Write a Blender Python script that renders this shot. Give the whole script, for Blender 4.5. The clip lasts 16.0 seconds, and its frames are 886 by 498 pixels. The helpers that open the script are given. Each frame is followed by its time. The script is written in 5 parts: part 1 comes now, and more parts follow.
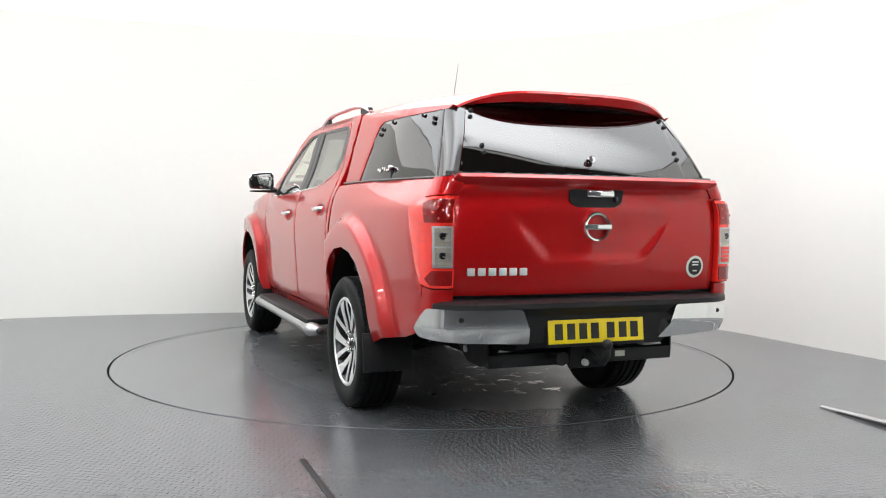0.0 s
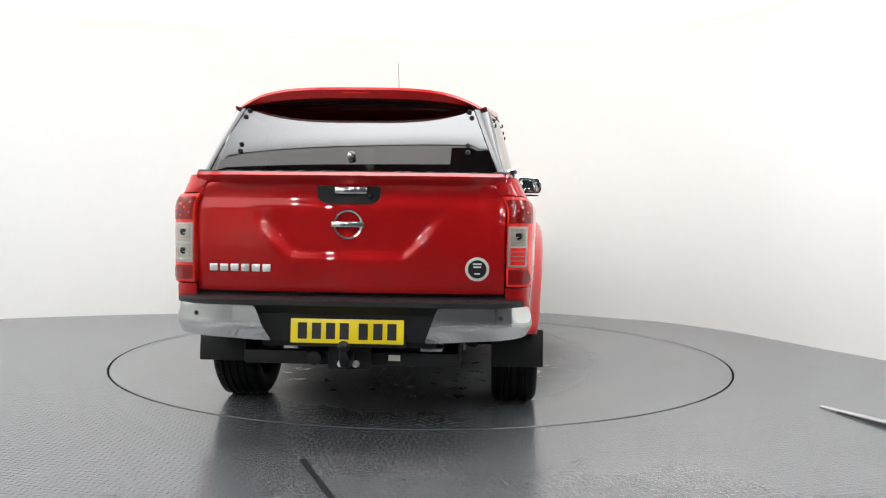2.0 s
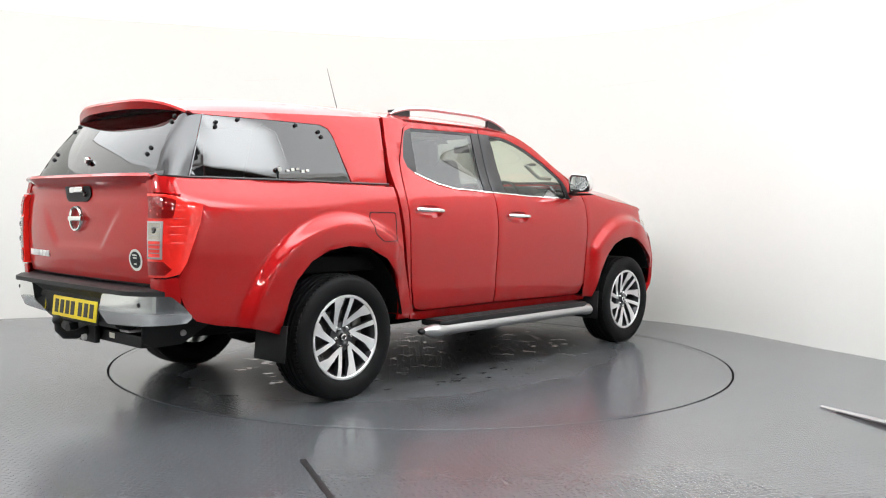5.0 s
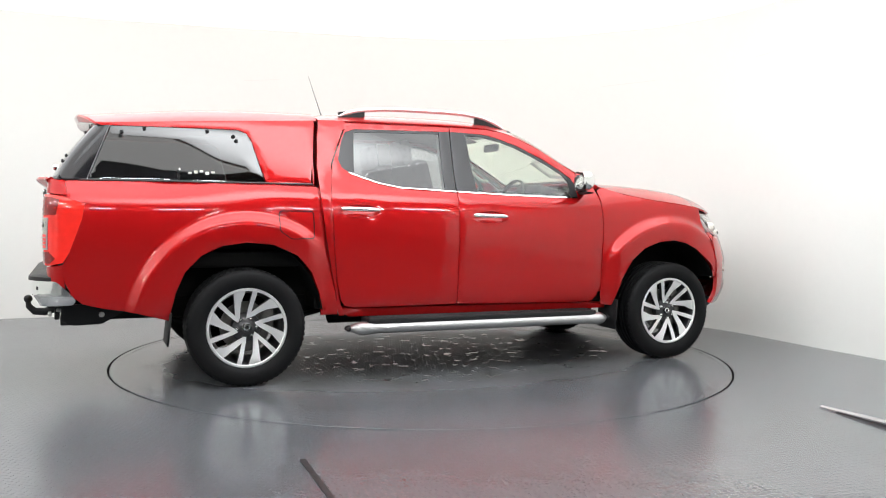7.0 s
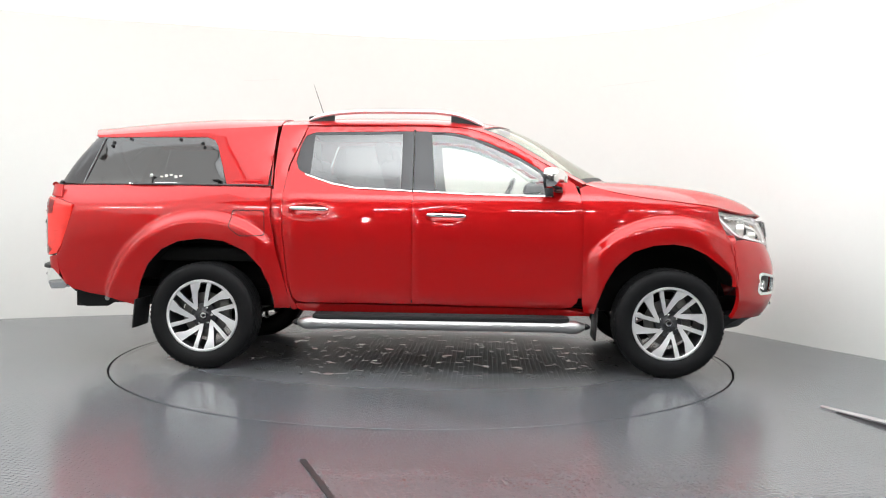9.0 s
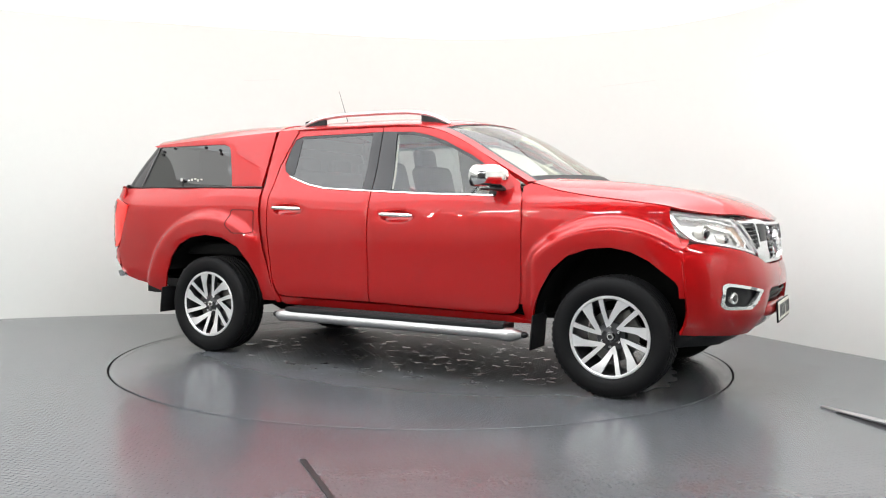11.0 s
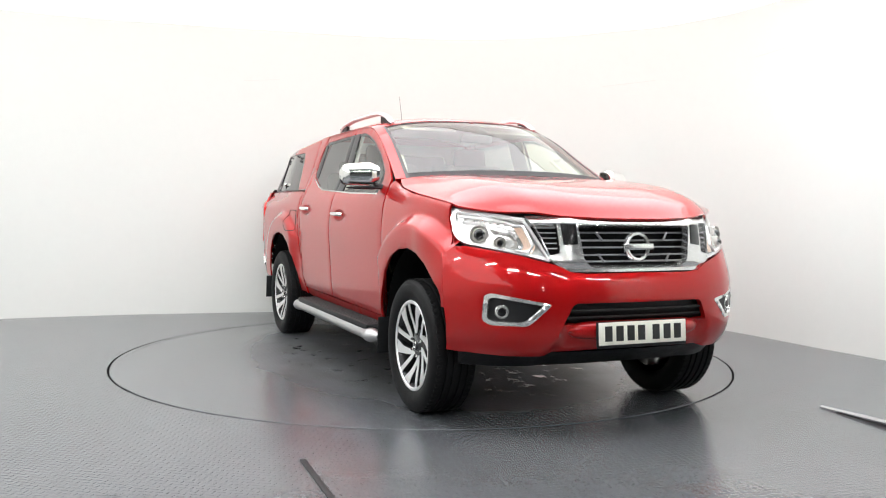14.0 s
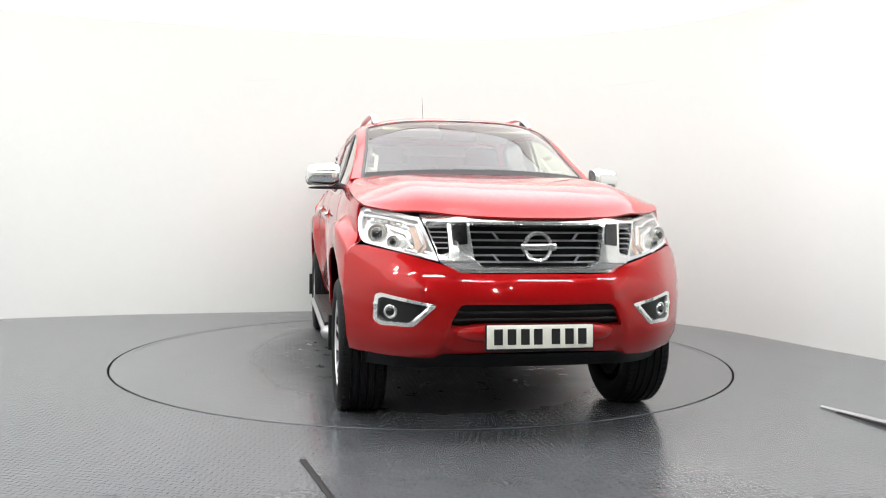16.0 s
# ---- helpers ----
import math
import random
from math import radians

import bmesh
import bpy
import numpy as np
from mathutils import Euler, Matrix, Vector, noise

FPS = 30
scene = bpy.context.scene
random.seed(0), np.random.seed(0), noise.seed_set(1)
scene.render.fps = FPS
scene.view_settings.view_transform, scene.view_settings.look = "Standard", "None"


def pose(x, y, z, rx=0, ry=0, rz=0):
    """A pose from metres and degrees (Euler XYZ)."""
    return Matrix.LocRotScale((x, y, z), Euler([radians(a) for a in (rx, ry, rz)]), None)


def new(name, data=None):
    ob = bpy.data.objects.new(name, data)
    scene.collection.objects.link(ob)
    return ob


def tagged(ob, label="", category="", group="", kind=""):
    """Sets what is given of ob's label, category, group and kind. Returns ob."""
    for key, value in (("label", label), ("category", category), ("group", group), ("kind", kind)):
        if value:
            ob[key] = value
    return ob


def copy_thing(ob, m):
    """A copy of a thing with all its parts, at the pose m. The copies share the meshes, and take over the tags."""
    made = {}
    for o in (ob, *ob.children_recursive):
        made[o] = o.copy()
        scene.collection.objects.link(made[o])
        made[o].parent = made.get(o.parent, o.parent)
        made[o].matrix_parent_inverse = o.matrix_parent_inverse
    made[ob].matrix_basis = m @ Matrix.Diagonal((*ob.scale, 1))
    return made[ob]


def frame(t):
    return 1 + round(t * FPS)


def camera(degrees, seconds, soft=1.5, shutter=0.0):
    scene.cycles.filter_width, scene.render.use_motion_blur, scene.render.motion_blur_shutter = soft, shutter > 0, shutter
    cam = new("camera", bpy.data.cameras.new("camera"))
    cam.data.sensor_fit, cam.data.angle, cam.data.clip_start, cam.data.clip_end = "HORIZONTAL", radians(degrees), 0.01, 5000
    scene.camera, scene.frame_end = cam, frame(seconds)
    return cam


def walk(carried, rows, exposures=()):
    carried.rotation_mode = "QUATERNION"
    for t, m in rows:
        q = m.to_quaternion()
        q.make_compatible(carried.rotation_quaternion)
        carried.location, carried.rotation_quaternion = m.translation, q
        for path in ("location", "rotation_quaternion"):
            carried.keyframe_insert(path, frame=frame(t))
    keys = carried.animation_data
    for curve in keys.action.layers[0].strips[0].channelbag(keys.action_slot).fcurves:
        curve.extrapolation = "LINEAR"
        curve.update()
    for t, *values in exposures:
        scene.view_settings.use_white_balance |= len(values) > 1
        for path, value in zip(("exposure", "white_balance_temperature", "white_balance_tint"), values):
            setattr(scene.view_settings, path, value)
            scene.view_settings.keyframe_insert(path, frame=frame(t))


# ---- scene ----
from mathutils.geometry import delaunay_2d_cdt

# ---- camera: stands still beside the turntable
cam = camera(54.7, 16.0, soft=1.1)
CAM = Matrix.Translation((0, -6.50, 1.1094)) @ pose(0, 0, 0, 90 - 2.66, 0, -1.241) @ pose(0, 0, 0, 0, 0, 0.689)
walk(cam, [(0.0, CAM), (16.0, CAM)], exposures=[(0.0, 0.13), (16.0, 0.13)])

# turn of the table, seconds and degrees
TURN = [(0.0, 110.85), (0.5, 104.5), (1.0, 98.1), (1.5, 91.7), (2.0, 85.25), (2.5, 78.85), (3.0, 72.4), (3.5, 66.0),
        (4.0, 59.5), (4.5, 53.2), (5.5, 40.4), (6.5, 27.7), (7.0, 21.4), (7.5, 15.05), (8.0, 8.7), (8.5, 2.35),
        (9.0, -4.0), (10.0, -16.75), (11.0, -29.5), (11.5, -35.9), (12.0, -42.3), (12.5, -48.65), (13.0, -55.1), (13.5, -61.4),
        (14.0, -67.75), (14.5, -73.3), (15.0, -77.65), (15.5, -79.8), (16.0, -80.45)]
AXLE_MID = Vector((-0.114, -0.131, 0))      # the table's centre, in the truck's own space

# ---- world and light
world = bpy.data.worlds.new("studio_world")
world.use_nodes = True
world.node_tree.nodes["Background"].inputs[0].default_value = (0.9, 0.95, 1.0, 1)
world.node_tree.nodes["Background"].inputs[1].default_value = 0.05
scene.world = world


# ---- materials
def nodes_of(name):
    m = bpy.data.materials.new(name)
    m.use_nodes = True
    return m, m.node_tree.nodes, m.node_tree.links, m.node_tree.nodes["Principled BSDF"]


def mat(name, base, rough=0.5, metal=0.0, coat=0.0, bump=0.0, scale=40.0, vary=0.06, rvary=0.08, emit=None, spec=0.5, ior=1.5):
    """Principled surface with two scales of variation in colour, gloss and relief."""
    m, n, l, b = nodes_of(name)
    b.inputs["Metallic"].default_value = metal
    b.inputs["Coat Weight"].default_value = coat
    b.inputs["Coat Roughness"].default_value = 0.03
    b.inputs["IOR"].default_value = ior
    b.inputs["Specular IOR Level"].default_value = spec
    tex = n.new("ShaderNodeTexCoord")
    big, fine = n.new("ShaderNodeTexNoise"), n.new("ShaderNodeTexNoise")
    big.inputs["Scale"].default_value, fine.inputs["Scale"].default_value = scale / 12, scale
    big.inputs["Detail"].default_value, fine.inputs["Detail"].default_value = 3, 4
    l.new(tex.outputs["Object"], big.inputs["Vector"])
    l.new(tex.outputs["Object"], fine.inputs["Vector"])
    mix = n.new("ShaderNodeMath")
    mix.operation = "ADD"
    l.new(big.outputs["Fac"], mix.inputs[0])
    l.new(fine.outputs["Fac"], mix.inputs[1])
    ramp = n.new("ShaderNodeMapRange")
    ramp.inputs["From Min"].default_value, ramp.inputs["From Max"].default_value = 0.6, 1.4
    ramp.inputs["To Min"].default_value, ramp.inputs["To Max"].default_value = 1 - vary, 1 + vary
    l.new(mix.outputs[0], ramp.inputs["Value"])
    tint = n.new("ShaderNodeMix")
    tint.data_type, tint.blend_type = "RGBA", "MULTIPLY"
    tint.inputs["Factor"].default_value = 1
    tint.inputs["A"].default_value = (*base, 1)
    l.new(ramp.outputs[0], tint.inputs["B"])
    l.new(tint.outputs["Result"], b.inputs["Base Color"])
    rr = n.new("ShaderNodeMapRange")
    rr.inputs["From Min"].default_value, rr.inputs["From Max"].default_value = 0.3, 0.7
    rr.inputs["To Min"].default_value, rr.inputs["To Max"].default_value = max(0.0, rough * (1 - rvary)), min(1.0, rough * (1 + rvary))
    l.new(big.outputs["Fac"], rr.inputs["Value"])
    l.new(rr.outputs[0], b.inputs["Roughness"])
    if bump:
        bp = n.new("ShaderNodeBump")
        bp.inputs["Strength"].default_value, bp.inputs["Distance"].default_value = bump, 0.002
        l.new(fine.outputs["Fac"], bp.inputs["Height"])
        l.new(bp.outputs[0], b.inputs["Normal"])
    if emit:
        b.inputs["Emission Color"].default_value = (*emit[:3], 1)
        b.inputs["Emission Strength"].default_value = emit[3]
    return m


def glass(name, tint, f0=0.08):
    """Thin pane, alike from both sides: clear with a tint, gloss rising towards grazing view."""
    m, n, l, b = nodes_of(name)
    n.remove(b)
    clear, shine, mix = n.new("ShaderNodeBsdfTransparent"), n.new("ShaderNodeBsdfGlossy"), n.new("ShaderNodeMixShader")
    clear.inputs["Color"].default_value = (*tint, 1)
    shine.inputs["Roughness"].default_value = 0.02
    shine.inputs["Color"].default_value = (1, 1, 1, 1)
    edge, power, rise = n.new("ShaderNodeLayerWeight"), n.new("ShaderNodeMath"), n.new("ShaderNodeMath")
    edge.inputs["Blend"].default_value = 0.5
    power.operation, rise.operation = "POWER", "MULTIPLY_ADD"
    power.inputs[1].default_value = 5.0
    rise.inputs[1].default_value, rise.inputs[2].default_value = 1 - f0, f0
    l.new(edge.outputs["Facing"], power.inputs[0])
    l.new(power.outputs[0], rise.inputs[0])
    l.new(rise.outputs[0], mix.inputs[0])
    l.new(clear.outputs[0], mix.inputs[1])
    l.new(shine.outputs[0], mix.inputs[2])
    l.new(mix.outputs[0], n["Material Output"].inputs["Surface"])
    return m


RED = mat("red_paint", (0.40, 0.0050, 0.0058), 0.36, 0.35, 1.0, scale=1500, vary=0.012, spec=0.05)
REDLENS = mat("red_lens", (0.85, 0.026, 0.018), 0.10, 0, 0.8, scale=300, vary=0.08)
CLEARLENS = mat("clear_lens", (0.62, 0.6, 0.55), 0.1, 0.3, 0.8, scale=200, vary=0.12)
LAMPGREY = mat("lamp_reflector_bowl", (0.66, 0.65, 0.63), 0.20, 0.55, scale=90, vary=0.12)
LAMPWHITE = mat("bright_reflector", (0.78, 0.78, 0.78), 0.18, 0.35, scale=120, vary=0.05)
CHROME = mat("chrome", (0.86, 0.86, 0.85), 0.06, 1.0, scale=60, vary=0.02)
CHROMESATIN = mat("brushed_chrome", (0.84, 0.84, 0.83), 0.18, 0.85, scale=80, vary=0.03)
SATIN = mat("satin_aluminium", (0.44, 0.44, 0.445), 0.36, 0.85, scale=300, vary=0.04, bump=0.05)
RAIL = mat("silver_rail", (0.72, 0.72, 0.72), 0.30, 0.45, scale=200, vary=0.04)
BLACK = mat("black_plastic", (0.010, 0.010, 0.011), 0.48, spec=0.3, scale=400, bump=0.15, vary=0.15)
GLOSSBLACK = mat("gloss_black", (0.008, 0.008, 0.009), 0.12, 0, 0.5, scale=80)
DARK = mat("dark_underbody", (0.006, 0.006, 0.006), 0.75, spec=0.15, scale=60, bump=0.3, vary=0.3)
RUBBER = mat("tyre_rubber", (0.007, 0.007, 0.0075), 0.55, spec=0.14, scale=150, bump=0.3, vary=0.2)
MACHINED = mat("machined_alloy", (0.78, 0.78, 0.78), 0.33, 0.65, scale=220, vary=0.04)
RIMDARK = mat("dark_alloy", (0.03, 0.03, 0.033), 0.3, 0.4, 0.3, scale=90)
SLAT = mat("dark_silver_slat", (0.24, 0.24, 0.25), 0.3, 0.7, 0.3, scale=90)
STEEL = mat("brake_steel", (0.16, 0.155, 0.145), 0.45, 0.7, scale=120, vary=0.2)
CAST = mat("galvanised_bracket", (0.55, 0.55, 0.54), 0.5, 0.3, scale=90, vary=0.15)
TRIM = mat("black_window_trim", (0.012, 0.012, 0.014), 0.36, 0, 0.15, scale=100)
SEAT = mat("charcoal_seat_cloth", (0.03, 0.03, 0.033), 0.85, scale=260, bump=0.4, vary=0.2)
LINER = mat("pale_headliner", (0.68, 0.66, 0.61), 0.9, scale=200, bump=0.1)
DASH = mat("dashboard_vinyl", (0.025, 0.025, 0.027), 0.6, scale=260, bump=0.2)
YELLOW = mat("yellow_plate", (0.80, 0.62, 0.01), 0.35, scale=60, vary=0.04)
WHITEPLATE = mat("white_plate", (0.80, 0.79, 0.70), 0.35, scale=60, vary=0.04)
INK = mat("plate_ink", (0.012, 0.012, 0.012), 0.4, scale=60)
TAILCLEAR = mat("tail_cell_lens", (0.52, 0.48, 0.41), 0.12, 0.45, 0.8, scale=160, vary=0.3)
DARKRED = mat("deep_red_lens", (0.22, 0.003, 0.003), 0.08, 0, 0.6, scale=120, vary=0.2)
LENSRED = mat("bright_red_sparkle", (0.9, 0.12, 0.10), 0.08, 0.5, 0.9, scale=120)
AMBER = mat("amber_lens", (0.78, 0.58, 0.46), 0.1, 0, 0.5, scale=120)
PANE = glass("clear_green_glass", (0.90, 0.94, 0.90), 0.075)
SCREEN = glass("windscreen_glass", (0.74, 0.80, 0.68), 0.11)
PRIVACY = glass("privacy_glass", (0.30, 0.32, 0.32), 0.09)
SMOKED = glass("smoked_canopy_glass", (0.09, 0.096, 0.105), 0.095)
LENSGLASS = glass("lamp_cover", (0.985, 0.985, 0.985), 0.04)


# ---- mesh helpers
def part(name, bm, material, parent, label="", smooth=40):
    """Links a bmesh as one mesh object under a thing or a part."""
    me = bpy.data.meshes.new(name)
    bm.normal_update()
    bm.to_mesh(me)
    bm.free()
    if smooth:
        me.polygons.foreach_set("use_smooth", [True] * len(me.polygons))
        me.set_sharp_from_angle(angle=radians(smooth))
    for m in (material if isinstance(material, (list, tuple)) else [material]):
        me.materials.append(m)
    ob = new(name, me)
    if parent is not None:
        ob.parent = parent
    if label:
        ob["label"] = label
    return ob


def spline(xs, ys):
    """Smooth curve through the points (Catmull-Rom on uneven knots)."""
    xs, ys = np.asarray(xs, float), np.asarray(ys, float)
    slope = np.gradient(ys, xs)

    def at(x):
        x = min(max(x, xs[0]), xs[-1])
        i = min(max(int(np.searchsorted(xs, x)) - 1, 0), len(xs) - 2)
        h = xs[i + 1] - xs[i]
        t = (x - xs[i]) / h
        return float((2 * t**3 - 3 * t**2 + 1) * ys[i] + (t**3 - 2 * t**2 + t) * h * slope[i] + (3 * t**2 - 2 * t**3) * ys[i + 1] + (t**3 - t**2) * h * slope[i + 1])
    return at


def smoothstep(x):
    x = min(max(x, 0.0), 1.0)
    return x * x * (3 - 2 * x)


def rounded(pts, r):
    """Outline with its corners rounded; r is a radius, or one for each corner."""
    out, n = [], len(pts)
    rs = r if isinstance(r, (list, tuple)) else [r] * n
    for i in range(n):
        p, a, b = Vector(pts[i]), Vector(pts[i - 1]), Vector(pts[(i + 1) % n])
        k = min(rs[i], 0.45 * (a - p).length, 0.45 * (b - p).length)
        if k < 1e-4:
            out.append(tuple(p))
            continue
        s, e = p + (a - p).normalized() * k, p + (b - p).normalized() * k
        for j in range(5):
            t = j / 4
            out.append(tuple(s * (1 - t)**2 + p * 2 * t * (1 - t) + e * t * t))
    return out


def resample(pts, step):
    out = []
    for i, p in enumerate(pts):
        q = pts[(i + 1) % len(pts)]
        k = max(1, int(math.ceil(math.hypot(q[0] - p[0], q[1] - p[1]) / step)))
        out += [(p[0] + (q[0] - p[0]) * j / k, p[1] + (q[1] - p[1]) * j / k) for j in range(k)]
    return out


def inside(P, poly):
    P, V = np.asarray(P, float).reshape(-1, 2), np.asarray(poly, float)
    hit = np.zeros(len(P), bool)
    for (x0, y0), (x1, y1) in zip(V, np.roll(V, -1, 0)):
        if y0 == y1:
            continue
        hit ^= ((y0 > P[:, 1]) != (y1 > P[:, 1])) & (P[:, 0] < (x1 - x0) * (P[:, 1] - y0) / (y1 - y0) + x0)
    return hit


def panel(outline, fn, out, step=0.045, holes=(), thick=0.016, roll=0.003, wheel=None):
    """A sheet cut to an outline (and holes) in (u, v), laid on the surface fn(u, v), with turned-in edges of that depth.
    out: a direction that the sheet faces. wheel: centre of a wheel arch, round which the mesh runs in rings."""
    loops = [resample(outline, step * 0.7)] + [resample(h, step * 0.7) for h in holes]
    pts, edges = [], []
    for lp in loops:
        k = len(pts)
        pts += lp
        edges += [(k + i, k + (i + 1) % len(lp)) for i in range(len(lp))]
    rim = np.array(pts)
    us, vs = np.arange(rim[:, 0].min(), rim[:, 0].max(), step), np.arange(rim[:, 1].min(), rim[:, 1].max(), step * 0.8)
    grid = np.array([(u + step * 0.31, v + step * 0.27) for u in us for v in vs]).reshape(-1, 2)
    if wheel:
        far_off = np.hypot((grid[:, 0] - wheel[0]) * 0.985, grid[:, 1] - wheel[1]) > 0.735
        rings = [(wheel[0] + r * math.cos(a) / 0.985, wheel[1] + r * math.sin(a)) for r in (0.50, 0.53, 0.56, 0.59, 0.62, 0.645, 0.6575, 0.67, 0.6825, 0.695, 0.71, 0.728) for a in np.linspace(-0.4, math.pi + 0.4, 100)]
        grid = np.concatenate([grid[far_off], np.array(rings)])
    keep = inside(grid, loops[0])
    for h in loops[1:]:
        keep &= ~inside(grid, h)
    grid = grid[keep]
    if len(grid):
        far = np.min(((grid[:, None] - rim[None]) ** 2).sum(2), 1) > (min(step * 0.42, 0.011)) ** 2
        grid = grid[far]
    allp = [Vector(p) for p in pts] + [Vector(p) for p in grid]
    v2, _, f2, *_ = delaunay_2d_cdt(allp, edges, [], 0, 1e-6)
    cen = np.array([[sum(v2[i][0] for i in f) / 3, sum(v2[i][1] for i in f) / 3] for f in f2])
    ok = inside(cen, loops[0])
    for h in loops[1:]:
        ok &= ~inside(cen, h)
    bm = bmesh.new()
    vs = [bm.verts.new(fn(*v)) for v in v2]
    for f, k in zip(f2, ok):
        if k:
            try:
                bm.faces.new([vs[i] for i in f])
            except ValueError:
                pass
    bmesh.ops.delete(bm, geom=[v for v in bm.verts if not v.link_faces], context="VERTS")
    bm.normal_update()
    out = Vector(out)
    if sum((f.normal * f.calc_area() for f in bm.faces), Vector()).dot(out) < 0:
        bmesh.ops.reverse_faces(bm, faces=bm.faces[:])
    bmesh.ops.recalc_face_normals(bm, faces=bm.faces[:])
    bm.normal_update()
    if sum((f.normal * f.calc_area() for f in bm.faces), Vector()).dot(out) < 0:
        bmesh.ops.reverse_faces(bm, faces=bm.faces[:])
    bm.normal_update()
    if thick:
        rim_e = [e for e in bm.edges if e.is_boundary]
        norm = {v: v.normal.copy() for v in bm.verts}
        ex = bmesh.ops.extrude_edge_only(bm, edges=rim_e)
        new_v = [g for g in ex["geom"] if isinstance(g, bmesh.types.BMVert)]
        for v in new_v:
            old = min((e.other_vert(v) for e in v.link_edges if e.other_vert(v) in norm), key=lambda o: (o.co - v.co).length)
            v.co = old.co - norm[old] * thick
        for v in {v for e in rim_e for v in e.verts}:
            v.co -= norm[v] * roll
    return bm


def loft(rows, close=False, cap=False):
    """Quads through rows of points, all of one length."""
    bm = bmesh.new()
    vs = [[bm.verts.new(p) for p in r] for r in rows]
    n = len(rows[0])
    for a, b in zip(vs, vs[1:]):
        for i in range(n if close else n - 1):
            bm.faces.new((a[i], a[(i + 1) % n], b[(i + 1) % n], b[i]))
    if cap:
        bm.faces.new(vs[0][::-1])
        bm.faces.new(vs[-1])
    bmesh.ops.recalc_face_normals(bm, faces=bm.faces[:])
    return bm


def tube(path, r, n=10, flat=1.0, cap=True, up=(0, 0, 1)):
    """Round or flattened bar along a path; r is a radius, or one for each point."""
    rows, path = [], [Vector(p) for p in path]
    for i, p in enumerate(path):
        d = (path[min(i + 1, len(path) - 1)] - path[max(i - 1, 0)]).normalized()
        u = Vector(up)
        a = d.cross(u)
        a = a.normalized() if a.length > 1e-3 else Vector((1, 0, 0))
        b = a.cross(d).normalized()
        k = r[i] if isinstance(r, (list, tuple)) else r
        rows.append([p + a * k * math.cos(t * math.tau / n) + b * k * flat * math.sin(t * math.tau / n) for t in range(n)])
    return loft(rows, True, cap)


def box(size, at=(0, 0, 0), bevel=0.008, m=None, seg=2):
    bm = bmesh.new()
    bmesh.ops.create_cube(bm, size=1)
    for v in bm.verts:
        v.co = Vector((v.co.x * size[0], v.co.y * size[1], v.co.z * size[2]))
    if bevel:
        bmesh.ops.bevel(bm, geom=bm.edges[:], offset=min(bevel, 0.45 * min(size)), segments=seg, affect="EDGES", profile=0.5)
    mm = Matrix.Translation(at) @ (m if m is not None else Matrix())
    bmesh.ops.transform(bm, matrix=mm, verts=bm.verts[:])
    return bm


def join(*bms):
    """One bmesh out of several."""
    out = bms[0]
    for b in bms[1:]:
        me = bpy.data.meshes.new("tmp")
        b.to_mesh(me)
        b.free()
        out.from_mesh(me)
        bpy.data.meshes.remove(me)
    return out


def lathe(profile, n=48, axis="y", at=(0, 0, 0), close=False):
    """Turns a profile of (radius, height) round an axis."""
    rows = []
    for r, h in profile:
        ring = []
        for i in range(n):
            a = i * math.tau / n
            c, s = r * math.cos(a), r * math.sin(a)
            q = {"y": (c, h, s), "x": (h, c, s), "z": (c, s, h)}[axis]
            ring.append(Vector(q) + Vector(at))
        rows.append(ring)
    if close:
        rows.append(rows[0])
    bm = loft(rows, True)
    bmesh.ops.remove_doubles(bm, verts=bm.verts[:], dist=1e-5)
    bmesh.ops.recalc_face_normals(bm, faces=bm.faces[:])
    return bm


# ---- the room: a white curved wall, a luminous ceiling, a grey steel floor
def studio_wall_material():
    m = mat("white_wall_paint", (0.735, 0.745, 0.718), 0.75, scale=14, vary=0.012, bump=0.04)
    return m


